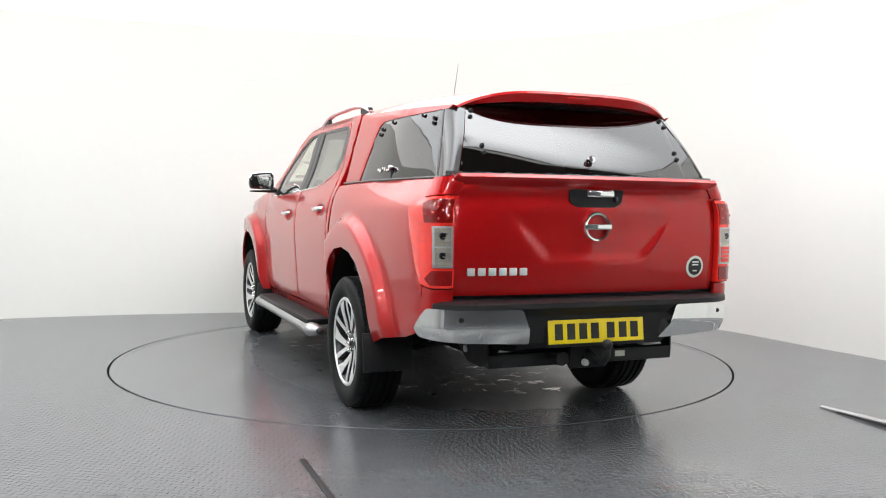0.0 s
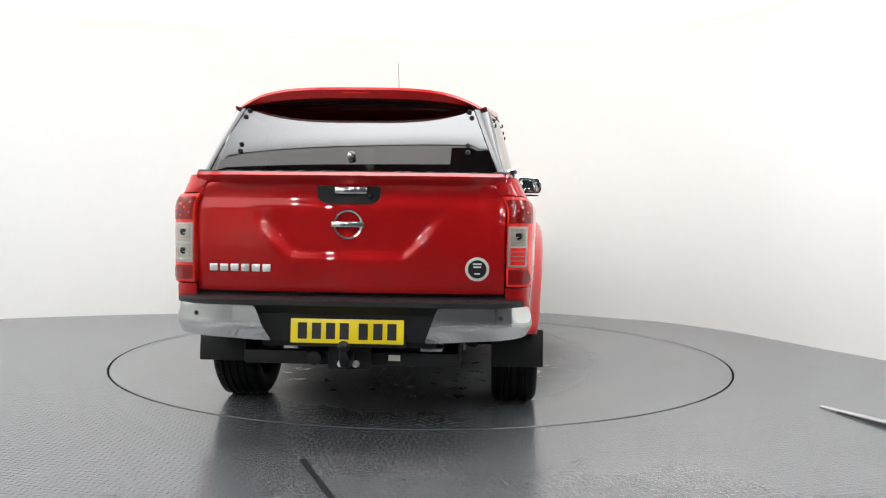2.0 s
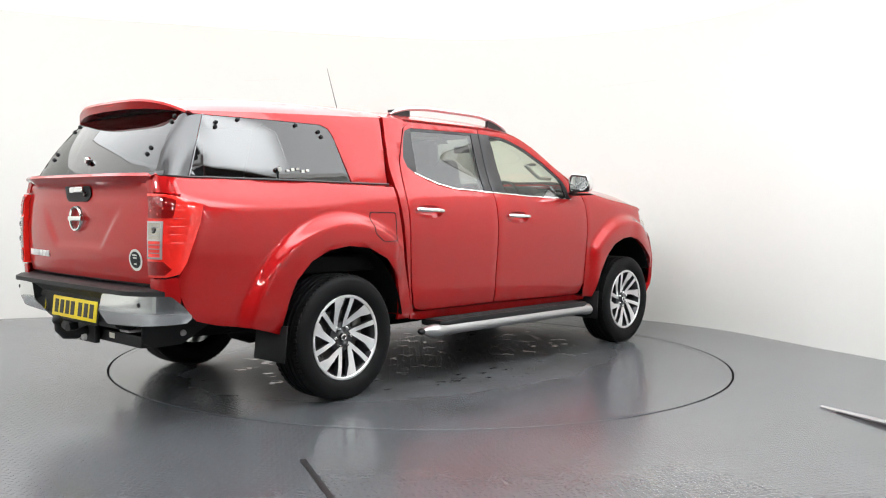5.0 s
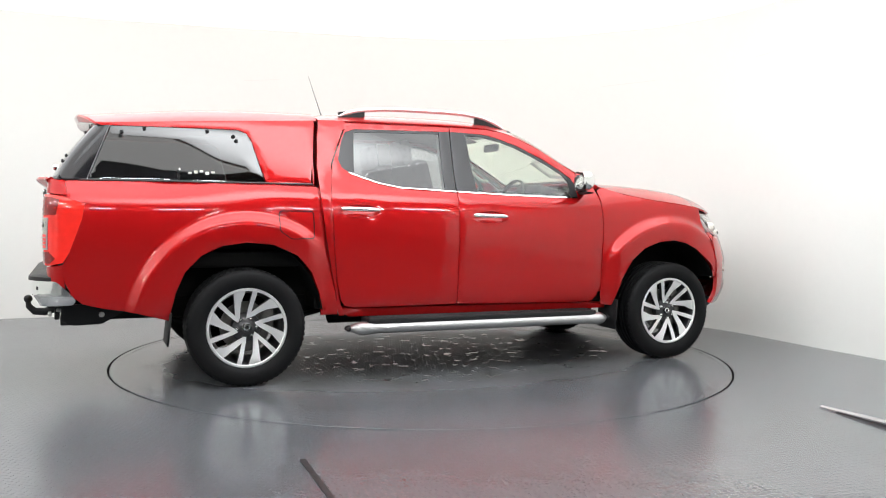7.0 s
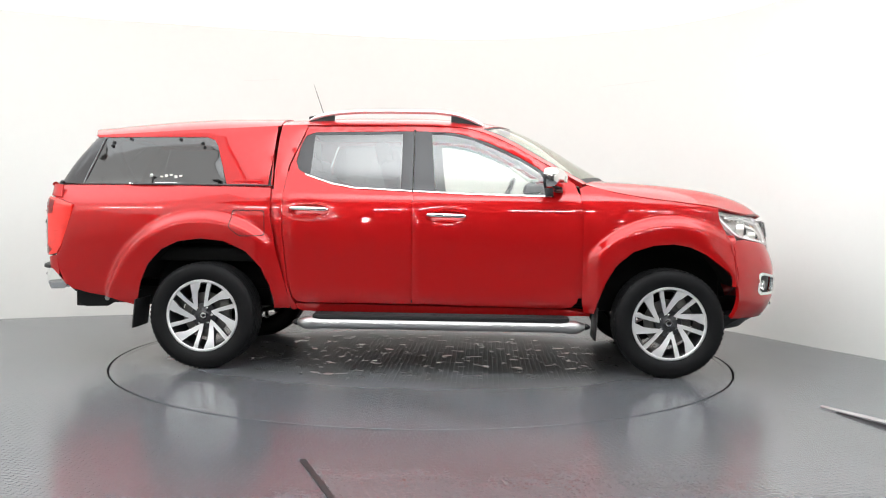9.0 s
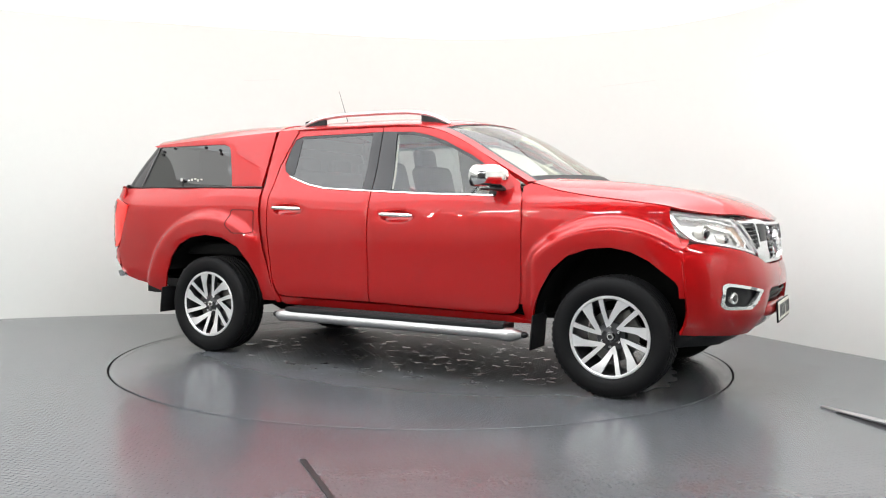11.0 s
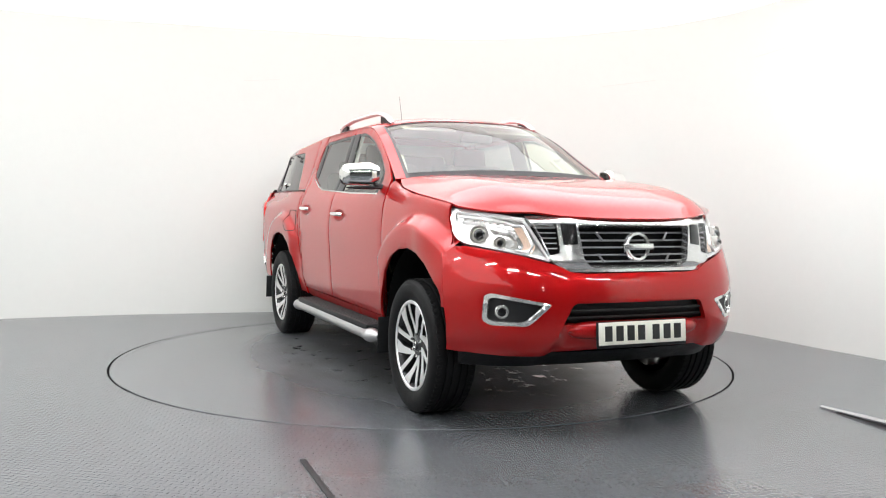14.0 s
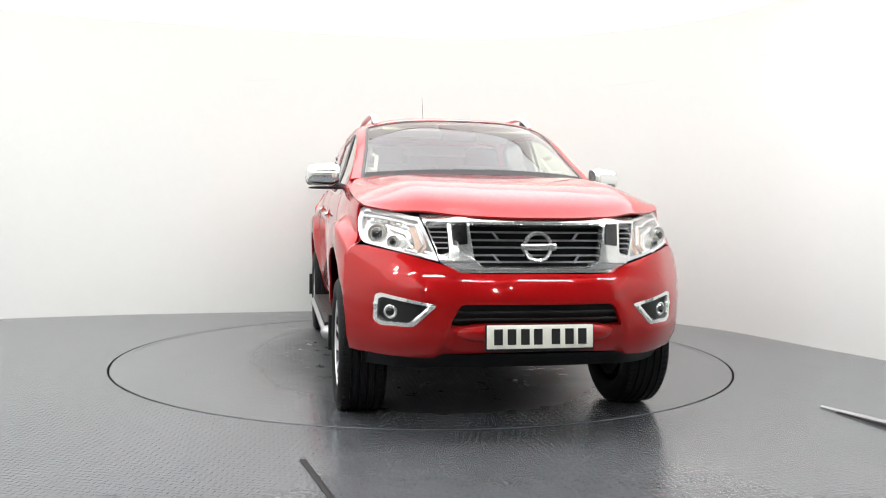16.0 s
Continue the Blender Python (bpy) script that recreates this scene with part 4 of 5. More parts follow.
def build_front():
    # bumper with openings for the lower intake and the fog lamps
    half = [(0.0, 0.808), (0.30, 0.806), (0.385, 0.815), (0.455, 0.848), (0.62, 0.893), (0.80, 0.930), (0.845, 0.926), (0.874, 0.900), (0.896, 0.80), (0.898, 0.63), (0.886, 0.50), (0.868, 0.405), (0.66, 0.395), (0.50, 0.395), (0.43, 0.415), (0.0, 0.425)]
    line = half + [(-y, z) for y, z in half[::-1][1:-1]]
    intake = rounded([(-0.432, 0.556), (0.432, 0.556), (0.378, 0.664), (-0.378, 0.664)], 0.025)
    fog = rounded([(0.485, 0.660), (0.742, 0.708), (0.765, 0.695), (0.772, 0.575), (0.745, 0.552), (0.595, 0.552)], 0.02)
    fog2 = [(-y, z) for y, z in fog]
    bumper = part("front_bumper", panel(line, front(), (1, 0, 0), 0.034, [intake, fog, fog2], 0.03), RED, truck)
    part("intake_mesh", panel([(y * 1.05, 0.61 + (z - 0.61) * 1.2) for y, z in intake], front(0.05), (1, 0, 0), 0.06, thick=0.01), BLACK, bumper, "black lower intake")
    for z in (0.59, 0.625):
        part("intake_slat", tube([front(0.025)(y, z) for y in np.linspace(-0.40, 0.40, 14)], 0.007, 6), BLACK, bumper, "black slat")
    for s in (1, -1):
        m = [(s * y, z) for y, z in fog]
        cy, cz = s * 0.655, 0.628
        hole = [(cy + (y - cy) * 0.80 + s * 0.008, cz + (z - cz) * 0.76) for y, z in m]
        bez = part("fog_bezel", panel(m, front(-0.006), (1, 0, 0), 0.02, [hole], 0.03, 0.006), CHROMESATIN, bumper, "chrome fog lamp surround")
        part("bezel_cup", panel([(cy + (y - cy) * 1.02, cz + (z - cz) * 1.02) for y, z in m], front(0.035), (1, 0, 0), 0.05, thick=0.01), BLACK, bez, "black recess")
        c = Vector(front(0.03)(s * 0.688, 0.618))
        aim = pose(*c, 0, 0, s * 28)
        bm = lathe([(0.0, 0.010), (0.020, 0.008), (0.027, 0.0), (0.029, 0.006), (0.034, 0.004), (0.035, -0.02)], 24, "x")
        bmesh.ops.transform(bm, matrix=aim, verts=bm.verts[:])
        part("fog_lamp", bm, CHROMESATIN, bez, "round bright fog lamp")
        bm = lathe([(0.0, 0.013), (0.012, 0.012), (0.021, 0.0095)], 20, "x")
        bmesh.ops.transform(bm, matrix=aim, verts=bm.verts[:])
        part("fog_eye", bm, GLOSSBLACK, bez, "dark glass middle")
        cap = rounded([(s * 0.655, 0.815), (s * 0.72, 0.825), (s * 0.735, 0.775), (s * 0.68, 0.765)], 0.012)
        part("washer_cover", panel(cap, front(-0.0012), (1, 0, 0), 0.03, thick=0.003, roll=0.001), RED, bumper, "red washer jet cover")
    # rounded bar behind the plate
    rows = []
    for y in np.linspace(-0.385, 0.385, 33):
        k = (1 - (abs(y) / 0.39) ** 8) ** 0.5
        cx = front_x(y, 0.52) - 0.004
        rows.append([(cx + 0.042 * k * math.cos(q), y, 0.527 + 0.045 * k * math.sin(q)) for q in np.linspace(0, math.tau, 17)[:-1]])
    part("plate_ledge", loft(rows, True, True), RED, bumper, "red rounded bar behind the plate", smooth=50)
    # chin below the bumper
    rows = [[front(0.02)(y, 0.41), front(0.06)(y, 0.36), (front_x(y, 0.36) - 0.10, y, 0.325), (front_x(y, 0.36) - 0.16 - 0.3 * smoothstep((0.74 - abs(y)) / 0.2), y, 0.315), (front_x(y, 0.36) - 0.16 - 0.3 * smoothstep((0.74 - abs(y)) / 0.2), y, 0.40), front(0.10)(y, 0.43)] for y in np.linspace(-0.78, 0.78, 32)]
    part("chin", loft(rows, True, True), BLACK, truck, "black plastic apron under the bumper", smooth=30)
    # grille: chrome frame round black slats
    grille = part("grille", panel([(-0.56, 1.075), (0.56, 1.075), (0.475, 0.855), (0.40, 0.815), (-0.40, 0.815), (-0.475, 0.855)], front(0.060), (1, 0, 0), 0.06, thick=0.02), DARK, truck, "black grille")
    mouth = rounded([(-0.335, 1.040), (0.335, 1.040), (0.310, 0.870), (0.265, 0.832), (-0.265, 0.832), (-0.310, 0.870)], 0.02)
    slot = rounded([(0.432, 1.052), (0.528, 1.052), (0.474, 0.892), (0.424, 0.905)], 0.010)
    frame_line = [(-0.545, 1.082), (0.545, 1.082), (0.535, 1.055), (0.465, 0.858), (0.385, 0.812), (-0.385, 0.812), (-0.465, 0.858), (-0.535, 1.055)]
    
    def frame_face(y, z):
        # rounded section: top edge turned up, bottom edge turned under
        d = 0.030 * smoothstep((0.872 - z) / 0.06) + 0.026 * smoothstep((z - 1.050) / 0.032) + 0.012 * smoothstep((abs(y) - 0.36) / 0.10)
        return (front_x(y, z) + 0.016 + 0.016 * max(0.0, (z - 0.86) / 0.22) * smoothstep((0.52 - abs(y)) / 0.2) - d, y, z)
    fr = part("grille_frame", panel(frame_line, frame_face, (1, 0, 0), 0.013, [mouth, slot, [(-y, z) for y, z in slot]], 0.045, 0.0), CHROMESATIN, grille, "bright chrome grille frame")
    for s in (1, -1):
        dark = rounded([(s * 0.347, 1.046), (s * 0.418, 1.046), (s * 0.410, 0.940), (s * 0.342, 0.948)], 0.004)
        part("frame_inlay", panel(dark, lambda y, z: (frame_face(y, z)[0] + 0.006, y, z), (1, 0, 0), 0.03, thick=0.003, roll=0.001), GLOSSBLACK, fr, "gloss black inlay")
        for z in (0.925, 0.950, 0.975, 1.0, 1.025):
            part("side_slat", tube([front(0.018)(s * y, z) for y in np.linspace(0.425, 0.475 + 0.35 * (z - 0.9), 5)], 0.0035, 6), SLAT, fr, "thin silver slat")
    for z in (0.862, 0.893, 0.930, 0.964, 1.002):
        part("grille_slat", tube([front(0.022)(y, z) for y in np.linspace(-0.318, 0.318, 16)], 0.0064, 8, 0.70), SLAT, grille, "slim horizontal slat")
    for y in (-0.20, 0.20):
        for z in (0.878, 0.985):
            k = 1 if y > 0 else -1
            part("grille_tie", tube([front(0.014)(y - 0.016 * k, z - 0.02), front(0.014)(y + 0.016 * k, z + 0.02)], 0.006, 6), SLAT, grille, "slanted silver tie")
    # round badge with a bar, no lettering
    c = Vector(front(-0.012)(0, 0.935))
    tilt = Matrix.Translation(c) @ pose(0, 0, 0, 0, -6, 0)
    bm = lathe([(0.055, 0.0), (0.058, 0.012), (0.069, 0.014), (0.075, 0.004), (0.075, -0.01)], 40, "x")
    bmesh.ops.transform(bm, matrix=tilt, verts=bm.verts[:])
    badge = part("badge", bm, CHROMESATIN, grille, "chrome ring badge")
    part("badge_bar", box((0.02, 0.178, 0.033), tuple(c + Vector((0.010, 0, 0))), 0.008), CHROMESATIN, badge, "chrome bar across the ring")
    # headlamps
    def lamp_face(inset, slope):
        return lambda y, z: (front_x(y, z) - inset - slope * max(0.0, z - 0.90), y, z)
    for s in (1, -1):
        line = [(s * y, z) for y, z in rounded([(0.548, 1.070), (0.66, 1.092), (0.802, 1.119), (0.820, 1.06), (0.824, 1.00), (0.812, 0.945), (0.64, 0.905), (0.472, 0.864)], [0.008, 0.0, 0.015, 0.03, 0.02, 0.03, 0.0, 0.008])]
        lamp = part("headlamp", panel([(s * 0.655 + (y - s * 0.655) * 0.98, 0.99 + (z - 0.99) * 0.98) for y, z in line], lamp_face(0.034, 0.22), (1, 0, 0), 0.04, thick=0.03), LAMPGREY, truck, "headlamp with a bright reflector")
        part("lamp_cover", panel(line, front(-0.004), (1, 0, 0), 0.04, thick=0.012), LENSGLASS, lamp, "clear cover")
        rim = [(s * 0.665 + (y - s * 0.665) * 0.90, 0.995 + (z - 0.995) * 0.84) for y, z in line]
        part("lamp_surround", panel(line, lamp_face(0.006, 0.12), (1, 0, 0), 0.04, [rim], 0.02), LAMPWHITE, lamp, "bright chrome lamp surround")
        for y, z, r in ((0.735, 0.985, 0.047), (0.668, 0.948, 0.030)):
            c = Vector(front(0.030)(s * y, z))
            bm = lathe([(0.0, 0.030), (r * 0.45, 0.026), (r * 0.72, 0.012), (r * 0.78, 0.0), (r * 0.86, 0.012), (r, 0.016), (r * 1.06, 0.004), (r * 1.06, -0.03)], 28, "x")
            bmesh.ops.transform(bm, matrix=pose(*c, 0, 0, s * 22), verts=bm.verts[:])
            part("projector", bm, CLEARLENS, lamp, "round projector lens")
            bm = lathe([(0.0, 0.034), (r * 0.40, 0.030), (r * 0.62, 0.016)], 20, "x")
            bmesh.ops.transform(bm, matrix=pose(*(c + Vector((0.002, 0, 0))), 0, 0, s * 22), verts=bm.verts[:])
            part("projector_eye", bm, GLOSSBLACK, lamp, "dark glass eye")
        part("reflector", panel([(s * y, z) for y, z in rounded([(0.625, 0.985), (0.685, 0.985), (0.69, 0.93), (0.64, 0.915), (0.605, 0.94)], 0.01)], front(0.034), (1, 0, 0), 0.03, thick=0.01), LAMPGREY, lamp, "grey reflector cell")
        part("indicator", panel([(s * y, z) for y, z in rounded([(0.555, 1.02), (0.60, 1.03), (0.575, 0.945), (0.595, 0.905), (0.545, 0.895), (0.52, 0.93)], 0.01)], front(0.030), (1, 0, 0), 0.03, thick=0.01), AMBER, lamp, "pale amber indicator")
        part("light_guide", tube([front(0.012)(s * y, z) for y, z in ((0.79, 1.075), (0.70, 1.063), (0.63, 1.045), (0.60, 1.03), (0.565, 1.03), (0.54, 0.94), (0.565, 0.90), (0.62, 0.912))], 0.008, 8), LAMPWHITE, lamp, "white light guide")
        for k in range(7):
            y = 0.60 + 0.028 * k
            part("led_block", box((0.012, 0.016, 0.012), front(0.022)(s * y, 1.040 + 0.17 * (y - 0.60) - 0.012), 0.003), CLEARLENS, lamp, "small clear lamp block")
        part("chrome_wing", panel([(s * y, z) for y, z in rounded([(0.60, 1.00), (0.70, 1.035), (0.69, 1.015), (0.615, 0.985), (0.60, 0.93), (0.63, 0.915), (0.60, 0.905), (0.578, 0.935)], 0.006)], front(0.016), (1, 0, 0), 0.02, thick=0.012), CHROMESATIN, lamp, "bright bracket round the indicator")
    build_plate(Matrix.Translation((2.430, 0, 0.514)) @ pose(0, 0, 0, 0, 0, 90) @ pose(0, 0, 0, -4, 0, 0), WHITEPLATE, "white front number plate with black bars")


def build_plate(m, material, label):
    """Number plate with plain bars for its characters; it faces -y in its own space before m."""
    def place(bm):
        bmesh.ops.transform(bm, matrix=m, verts=bm.verts[:])
        return bm
    holder = part("plate_holder", place(box((0.535, 0.010, 0.130), (0, 0.004, -0.006), 0.004)), BLACK, truck, "black plate holder")
    plate = part("number_plate", place(box((0.520, 0.006, 0.111), (0, -0.0045, 0), 0.006)), material, holder, label)
    for i, x in enumerate((-0.205, -0.140, -0.075, -0.012, 0.075, 0.142, 0.206)):
        part("plate_bar", place(box((0.042, 0.002, 0.074), (x, -0.0085, 0), 0.0)), INK, plate)
    return plate


build_flanks()
build_top()
build_front()


def along(points):
    """Plan curve through (x, y) points by its length: returns a function of length, and the whole length."""
    P = [Vector(p) for p in points]
    L = [0.0]
    for a, b in zip(P, P[1:]):
        L.append(L[-1] + (b - a).length)
    fx, fy = spline(L, [p[0] for p in P]), spline(L, [p[1] for p in P])
    return (lambda a: (fx(a), fy(a))), L[-1]


_corner, CORNER_LEN = along([(-2.690, 0.716), (-2.684, 0.775), (-2.663, 0.810), (-2.622, 0.829), (-2.57, 0.840), (-2.49, 0.851), (-2.40, 0.858)])
_bump, BUMP_LEN = along([(-2.800, 0.34), (-2.790, 0.50), (-2.772, 0.62), (-2.742, 0.72), (-2.700, 0.785), (-2.645, 0.823), (-2.56, 0.845), (-2.50, 0.85)])


def corner(s, lift=0.0):
    def at(a, z):
        x, y = _corner(a)
        x2, y2 = _corner(a + 0.01)
        nx, ny = (y2 - y), -(x2 - x)
        k = math.hypot(nx, ny)
        bow = -0.020 + 0.020 * math.sin(min(max((z - 0.6) / 0.66, 0), 1) * math.pi)
        fade = 1 - smoothstep(a / 0.30)
        return (x - lift * abs(nx / k) - fade * (0.020 + bow), s * (y + lift * abs(ny / k) - 0.058 * smoothstep((z - 1.10) / 0.16)), z)
    return at


def bumper_back(s, inset=0.0):
    def at(a, z):
        x, y = _bump(a)
        under = 0.85 * max(0.0, 0.572 - z)
        k = smoothstep(a / BUMP_LEN)
        return (x + inset + under * (1 - k), s * (y - under * k * 0.6), z)
    return at


def build_rear():
    gate = part("tailgate", panel(rounded([(-0.712, 0.722), (0.712, 0.722), (0.714, 1.255), (0.70, 1.272), (-0.70, 1.272), (-0.714, 1.255)], 0.012), rear(), (-1, 0, 0), 0.022, thick=0.04), RED, truck)
    # black handle plate with a chrome lever
    hp = rounded([(-0.148, 1.208), (0.148, 1.208), (0.142, 1.150), (0.105, 1.128), (-0.105, 1.128), (-0.142, 1.150)], 0.015)
    plate = part("handle_plate", panel(hp, rear(-0.010), (-1, 0, 0), 0.03, thick=0.02), BLACK, gate, "black tailgate handle plate")
    part("handle", box((0.022, 0.150, 0.036), (_gate(1.185) - 0.018, -0.012, 1.190), 0.010), CHROME, plate, "chrome lever")
    part("camera_eye", lathe([(0.0, -0.012), (0.010, -0.010), (0.014, 0.0)], 16, "x", (_gate(1.16) - 0.014, -0.10, 1.165)), GLOSSBLACK, plate, "small camera lens")
    # round badge and bar, plain shapes
    c = Vector((_gate(1.035) - 0.004, 0, 1.035))
    badge = part("badge", lathe([(0.055, 0.0), (0.058, -0.010), (0.066, -0.012), (0.071, -0.004), (0.071, 0.008)], 40, "x", c), CHROME, gate, "chrome ring badge")
    part("badge_bar", box((0.014, 0.150, 0.026), tuple(c + Vector((-0.008, 0, 0))), 0.004), CHROME, badge, "chrome bar across the ring")
    for i in range(6):
        y = 0.632 - i * 0.0505
        part("name_bar", box((0.006, 0.038, 0.034), (rear()(y, 0.83)[0] - 0.004, y, 0.83), 0.003), MACHINED, gate, "small raised chrome bar")
    # round sticker
    cy, cz = -0.588, 0.838
    disc = [(cy + 0.055 * math.cos(a), cz + 0.055 * math.sin(a)) for a in np.linspace(0, math.tau, 33)[:-1]]
    disc2 = [(cy + 0.042 * math.cos(a), cz + 0.042 * math.sin(a)) for a in np.linspace(0, math.tau, 33)[:-1]]
    st = part("sticker", panel(disc, rear(-0.0015), (-1, 0, 0), 0.02, thick=0.001, roll=0), LINER, gate, "round pale sticker")
    part("sticker_face", panel(disc2, rear(-0.0030), (-1, 0, 0), 0.02, thick=0.001, roll=0), BLACK, st, "dark green-black middle")
    for z, w in ((0.862, 0.040), (0.848, 0.036), (0.818, 0.026)):
        part("sticker_bar", box((0.001, w, 0.007), (rear()(cy, z)[0] - 0.0045, cy, z), 0), LINER, st)
    # canopy latch strip and dark band under the gate
    part("gate_gap", box((0.03, 1.45, 0.07), (-2.640, 0, 0.690), 0.006), BLACK, truck, "black plastic strip under the tailgate")
    for s in (1, -1):
        o = (-1, s, 0)
        # red corner above and below the lamp
        part("bed_corner", panel([(0.0, 1.262), (0.17, 1.252), (0.185, 1.168), (0.10, 1.176), (0.0, 1.178)], corner(s), o, 0.03), RED, truck)
        part("bed_corner", panel([(0.0, 0.752), (0.10, 0.752), (0.165, 0.764), (0.168, 0.61), (0.12, 0.62), (0.0, 0.66)], corner(s), o, 0.03), RED, truck)
        outline = [(0.004, 1.170), (0.10, 1.168), (0.165, 1.156), (0.278, 1.116), (0.265, 1.03), (0.235, 0.94), (0.20, 0.835), (0.165, 0.776), (0.10, 0.760), (0.004, 0.760)]
        lamp = part("tail_lamp", panel(outline, corner(s, 0.010), o, 0.03, thick=0.05), REDLENS, truck, "red tail lamp wrapping the corner")
        fr = [(0.010, 1.035), (0.096, 1.035), (0.092, 0.850), (0.010, 0.850)]
        h1 = [(0.020, 1.026), (0.086, 1.026), (0.085, 0.946), (0.020, 0.946)]
        h2 = [(0.020, 0.938), (0.085, 0.938), (0.083, 0.860), (0.020, 0.860)]
        part("lamp_frame", panel(fr, corner(s, 0.015), o, 0.03, [h1, h2], 0.008), SATIN, lamp, "silver frame round the clear cells")
        part("lamp_cell", panel(h1, corner(s, 0.0125), o, 0.03, thick=0.006, roll=0), TAILCLEAR, lamp, "clear reversing cell")
        part("lamp_cell", panel(h2, corner(s, 0.0125), o, 0.03, thick=0.006, roll=0), TAILCLEAR if s > 0 else REDLENS, lamp, "clear indicator cell" if s > 0 else "red fog cell")
        part("lamp_cell", panel([(0.012, 1.155), (0.10, 1.155), (0.15, 1.14), (0.135, 1.05), (0.012, 1.05)], corner(s, 0.0125), o, 0.03, thick=0.004, roll=0), DARKRED, lamp, "deep red brake cell")
        part("lamp_cell", panel([(0.012, 0.838), (0.095, 0.838), (0.13, 0.80), (0.10, 0.772), (0.012, 0.772)], corner(s, 0.0125), o, 0.03, thick=0.004, roll=0), DARKRED, lamp, "deep red lower cell")
        # bright red studs put in for the sparkles of the deep red cell
        for a, z in ((0.030, 1.128), (0.072, 1.120), (0.050, 1.104), (0.092, 1.096), (0.030, 1.082), (0.070, 1.068)):
            p = Vector(corner(s, 0.0125)(a, z))
            part("lamp_stud", lathe([(0.0, -0.002), (0.004, -0.001), (0.006, 0.002)], 10, "x", p), LENSRED, lamp, "small bright red stud standing in for a sparkle in the lens")
        for z0 in (0.946, 0.860):
            for k in range(1, 4):
                part("cell_bar", tube([corner(s, 0.0135)(a, z0 + 0.020 * k) for a in (0.022, 0.05, 0.083)], 0.0022, 6), SLAT, lamp, "thin grey facet line")
            if s > 0 or z0 > 0.9:
                bulb = Vector(corner(s, 0.0095)(0.052, z0 + 0.045))
                part("bulb_bowl", lathe([(0.0, -0.003), (0.009, -0.004), (0.016, -0.003), (0.018, 0.004)], 18, "x", bulb), GLOSSBLACK, lamp, "dark round bulb bowl")
        for z in (0.93, 0.97, 1.01, 1.05, 1.09):
            part("lens_rib", tube([corner(s, 0.0115)(a, z) for a in np.linspace(0.125, 0.185, 5)], 0.0010, 5), REDLENS, lamp)
        # chrome bumper corner
        line = [(0.075, 0.664), (BUMP_LEN - 0.150, 0.668), (BUMP_LEN - 0.095, 0.620), (BUMP_LEN - 0.040, 0.560), (BUMP_LEN - 0.060, 0.530), (0.40, 0.518), (0.20, 0.508), (0.012, 0.497)]
        bump = part("bumper_corner", panel(rounded(line, 0.015), bumper_back(s), o, 0.02, thick=0.05, roll=0.0), CHROME, truck, "chrome rear bumper corner")
        c = Vector(bumper_back(s)(0.36, 0.622))
        part("parking_sensor", lathe([(0.0, -0.004), (0.010, -0.003), (0.013, 0.004)], 14, "x", c), BLACK, bump, "round black sensor")
        # mud flaps behind and before the rear wheel
        part("mud_flap", box((0.012, 0.27, 0.20), (-2.035, s * 0.795, 0.375), 0.012, pose(0, 0, 0, 0, 6, 0)), BLACK, truck, "black rubber mud flap")
        part("mud_flap", box((0.012, 0.24, 0.22), (1.090, s * 0.80, 0.355), 0.012, pose(0, 0, 0, 0, 4, 0)), BLACK, truck, "black rubber mud flap")
        # arch liners
        for hx in (HUB_X, -HUB_X):
            rows = []
            lo, hi = (26, 171) if hx > 0 else (9, 154)
            for a in np.linspace(math.radians(lo), math.radians(hi), 30):
                c, sn = math.cos(a), math.sin(a)
                r = 0.535
                rows.append([(hx + 0.485 * c, s * y, 0.375 + r * sn) for y in (0.48, 0.70, 0.868)])
            part("arch_liner", loft(rows), DARK, truck, "black wheel arch liner")
            part("arch_wall", panel([(hx + 0.49 * math.cos(a), 0.375 + 0.54 * math.sin(a)) for a in np.linspace(math.radians(2), math.radians(178), 24)], lambda x, z: (x, s * 0.47, z), (0, s, 0), 0.2, thick=0), DARK, truck, "dark inner arch wall")
    # black step pad over the bumper, and the recess for the plate
    prof = [(-2.60, 0.668), (-2.60, 0.700), (-2.66, 0.706), (-2.775, 0.700), (-2.800, 0.690), (-2.802, 0.668)]
    rows = []
    for y in np.linspace(-0.82, 0.82, 41):
        k = max(0.0, (abs(y) - 0.60) / 0.22)
        rows.append([(min(x + 0.12 * k ** 2, -2.58), y * (1.0 if x > -2.7 else 1 - 0.02 * k), z) for x, z in prof])
    part("bumper_step", loft(rows, True, True), BLACK, truck, "black ribbed bumper step", smooth=30)
    rows = [[(-2.795, y * 1.0, 0.668), (-2.745, y * 0.98, 0.625), (-2.728, y * 0.94, 0.50), (-2.70, y * 0.92, 0.470), (-2.60, y * 0.92, 0.465), (-2.60, y, 0.668)] for y in np.linspace(-0.43, 0.43, 20)]
    part("bumper_centre", loft(rows, True, True), BLACK, truck, "black plastic bumper middle", smooth=30)
    build_plate(Matrix.Translation((-2.742, 0, 0.548)) @ pose(0, 0, 0, 0, 0, -90) @ pose(0, 0, 0, -6, 0, 0), YELLOW, "yellow rear number plate with black bars")
    # tow bar
    tow = part("tow_beam", box((0.07, 1.02, 0.065), (-2.60, 0, 0.405), 0.008), BLACK, truck, "black steel tow beam")
    for s in (1, -1):
        part("tow_bracket", panel([(-2.63, 0.50), (-2.15, 0.50), (-2.25, 0.46), (-2.40, 0.375), (-2.56, 0.370), (-2.63, 0.40)], lambda x, z: (x, s * 0.515, z), (0, s, 0), 0.08, thick=0.012), BLACK, tow, "black side bracket")
        part("bolt_head", lathe([(0.0, s * 0.012), (0.016, s * 0.010), (0.018, 0.0)], 8, "y", (-2.40, s * 0.518, 0.435)), CAST, tow)
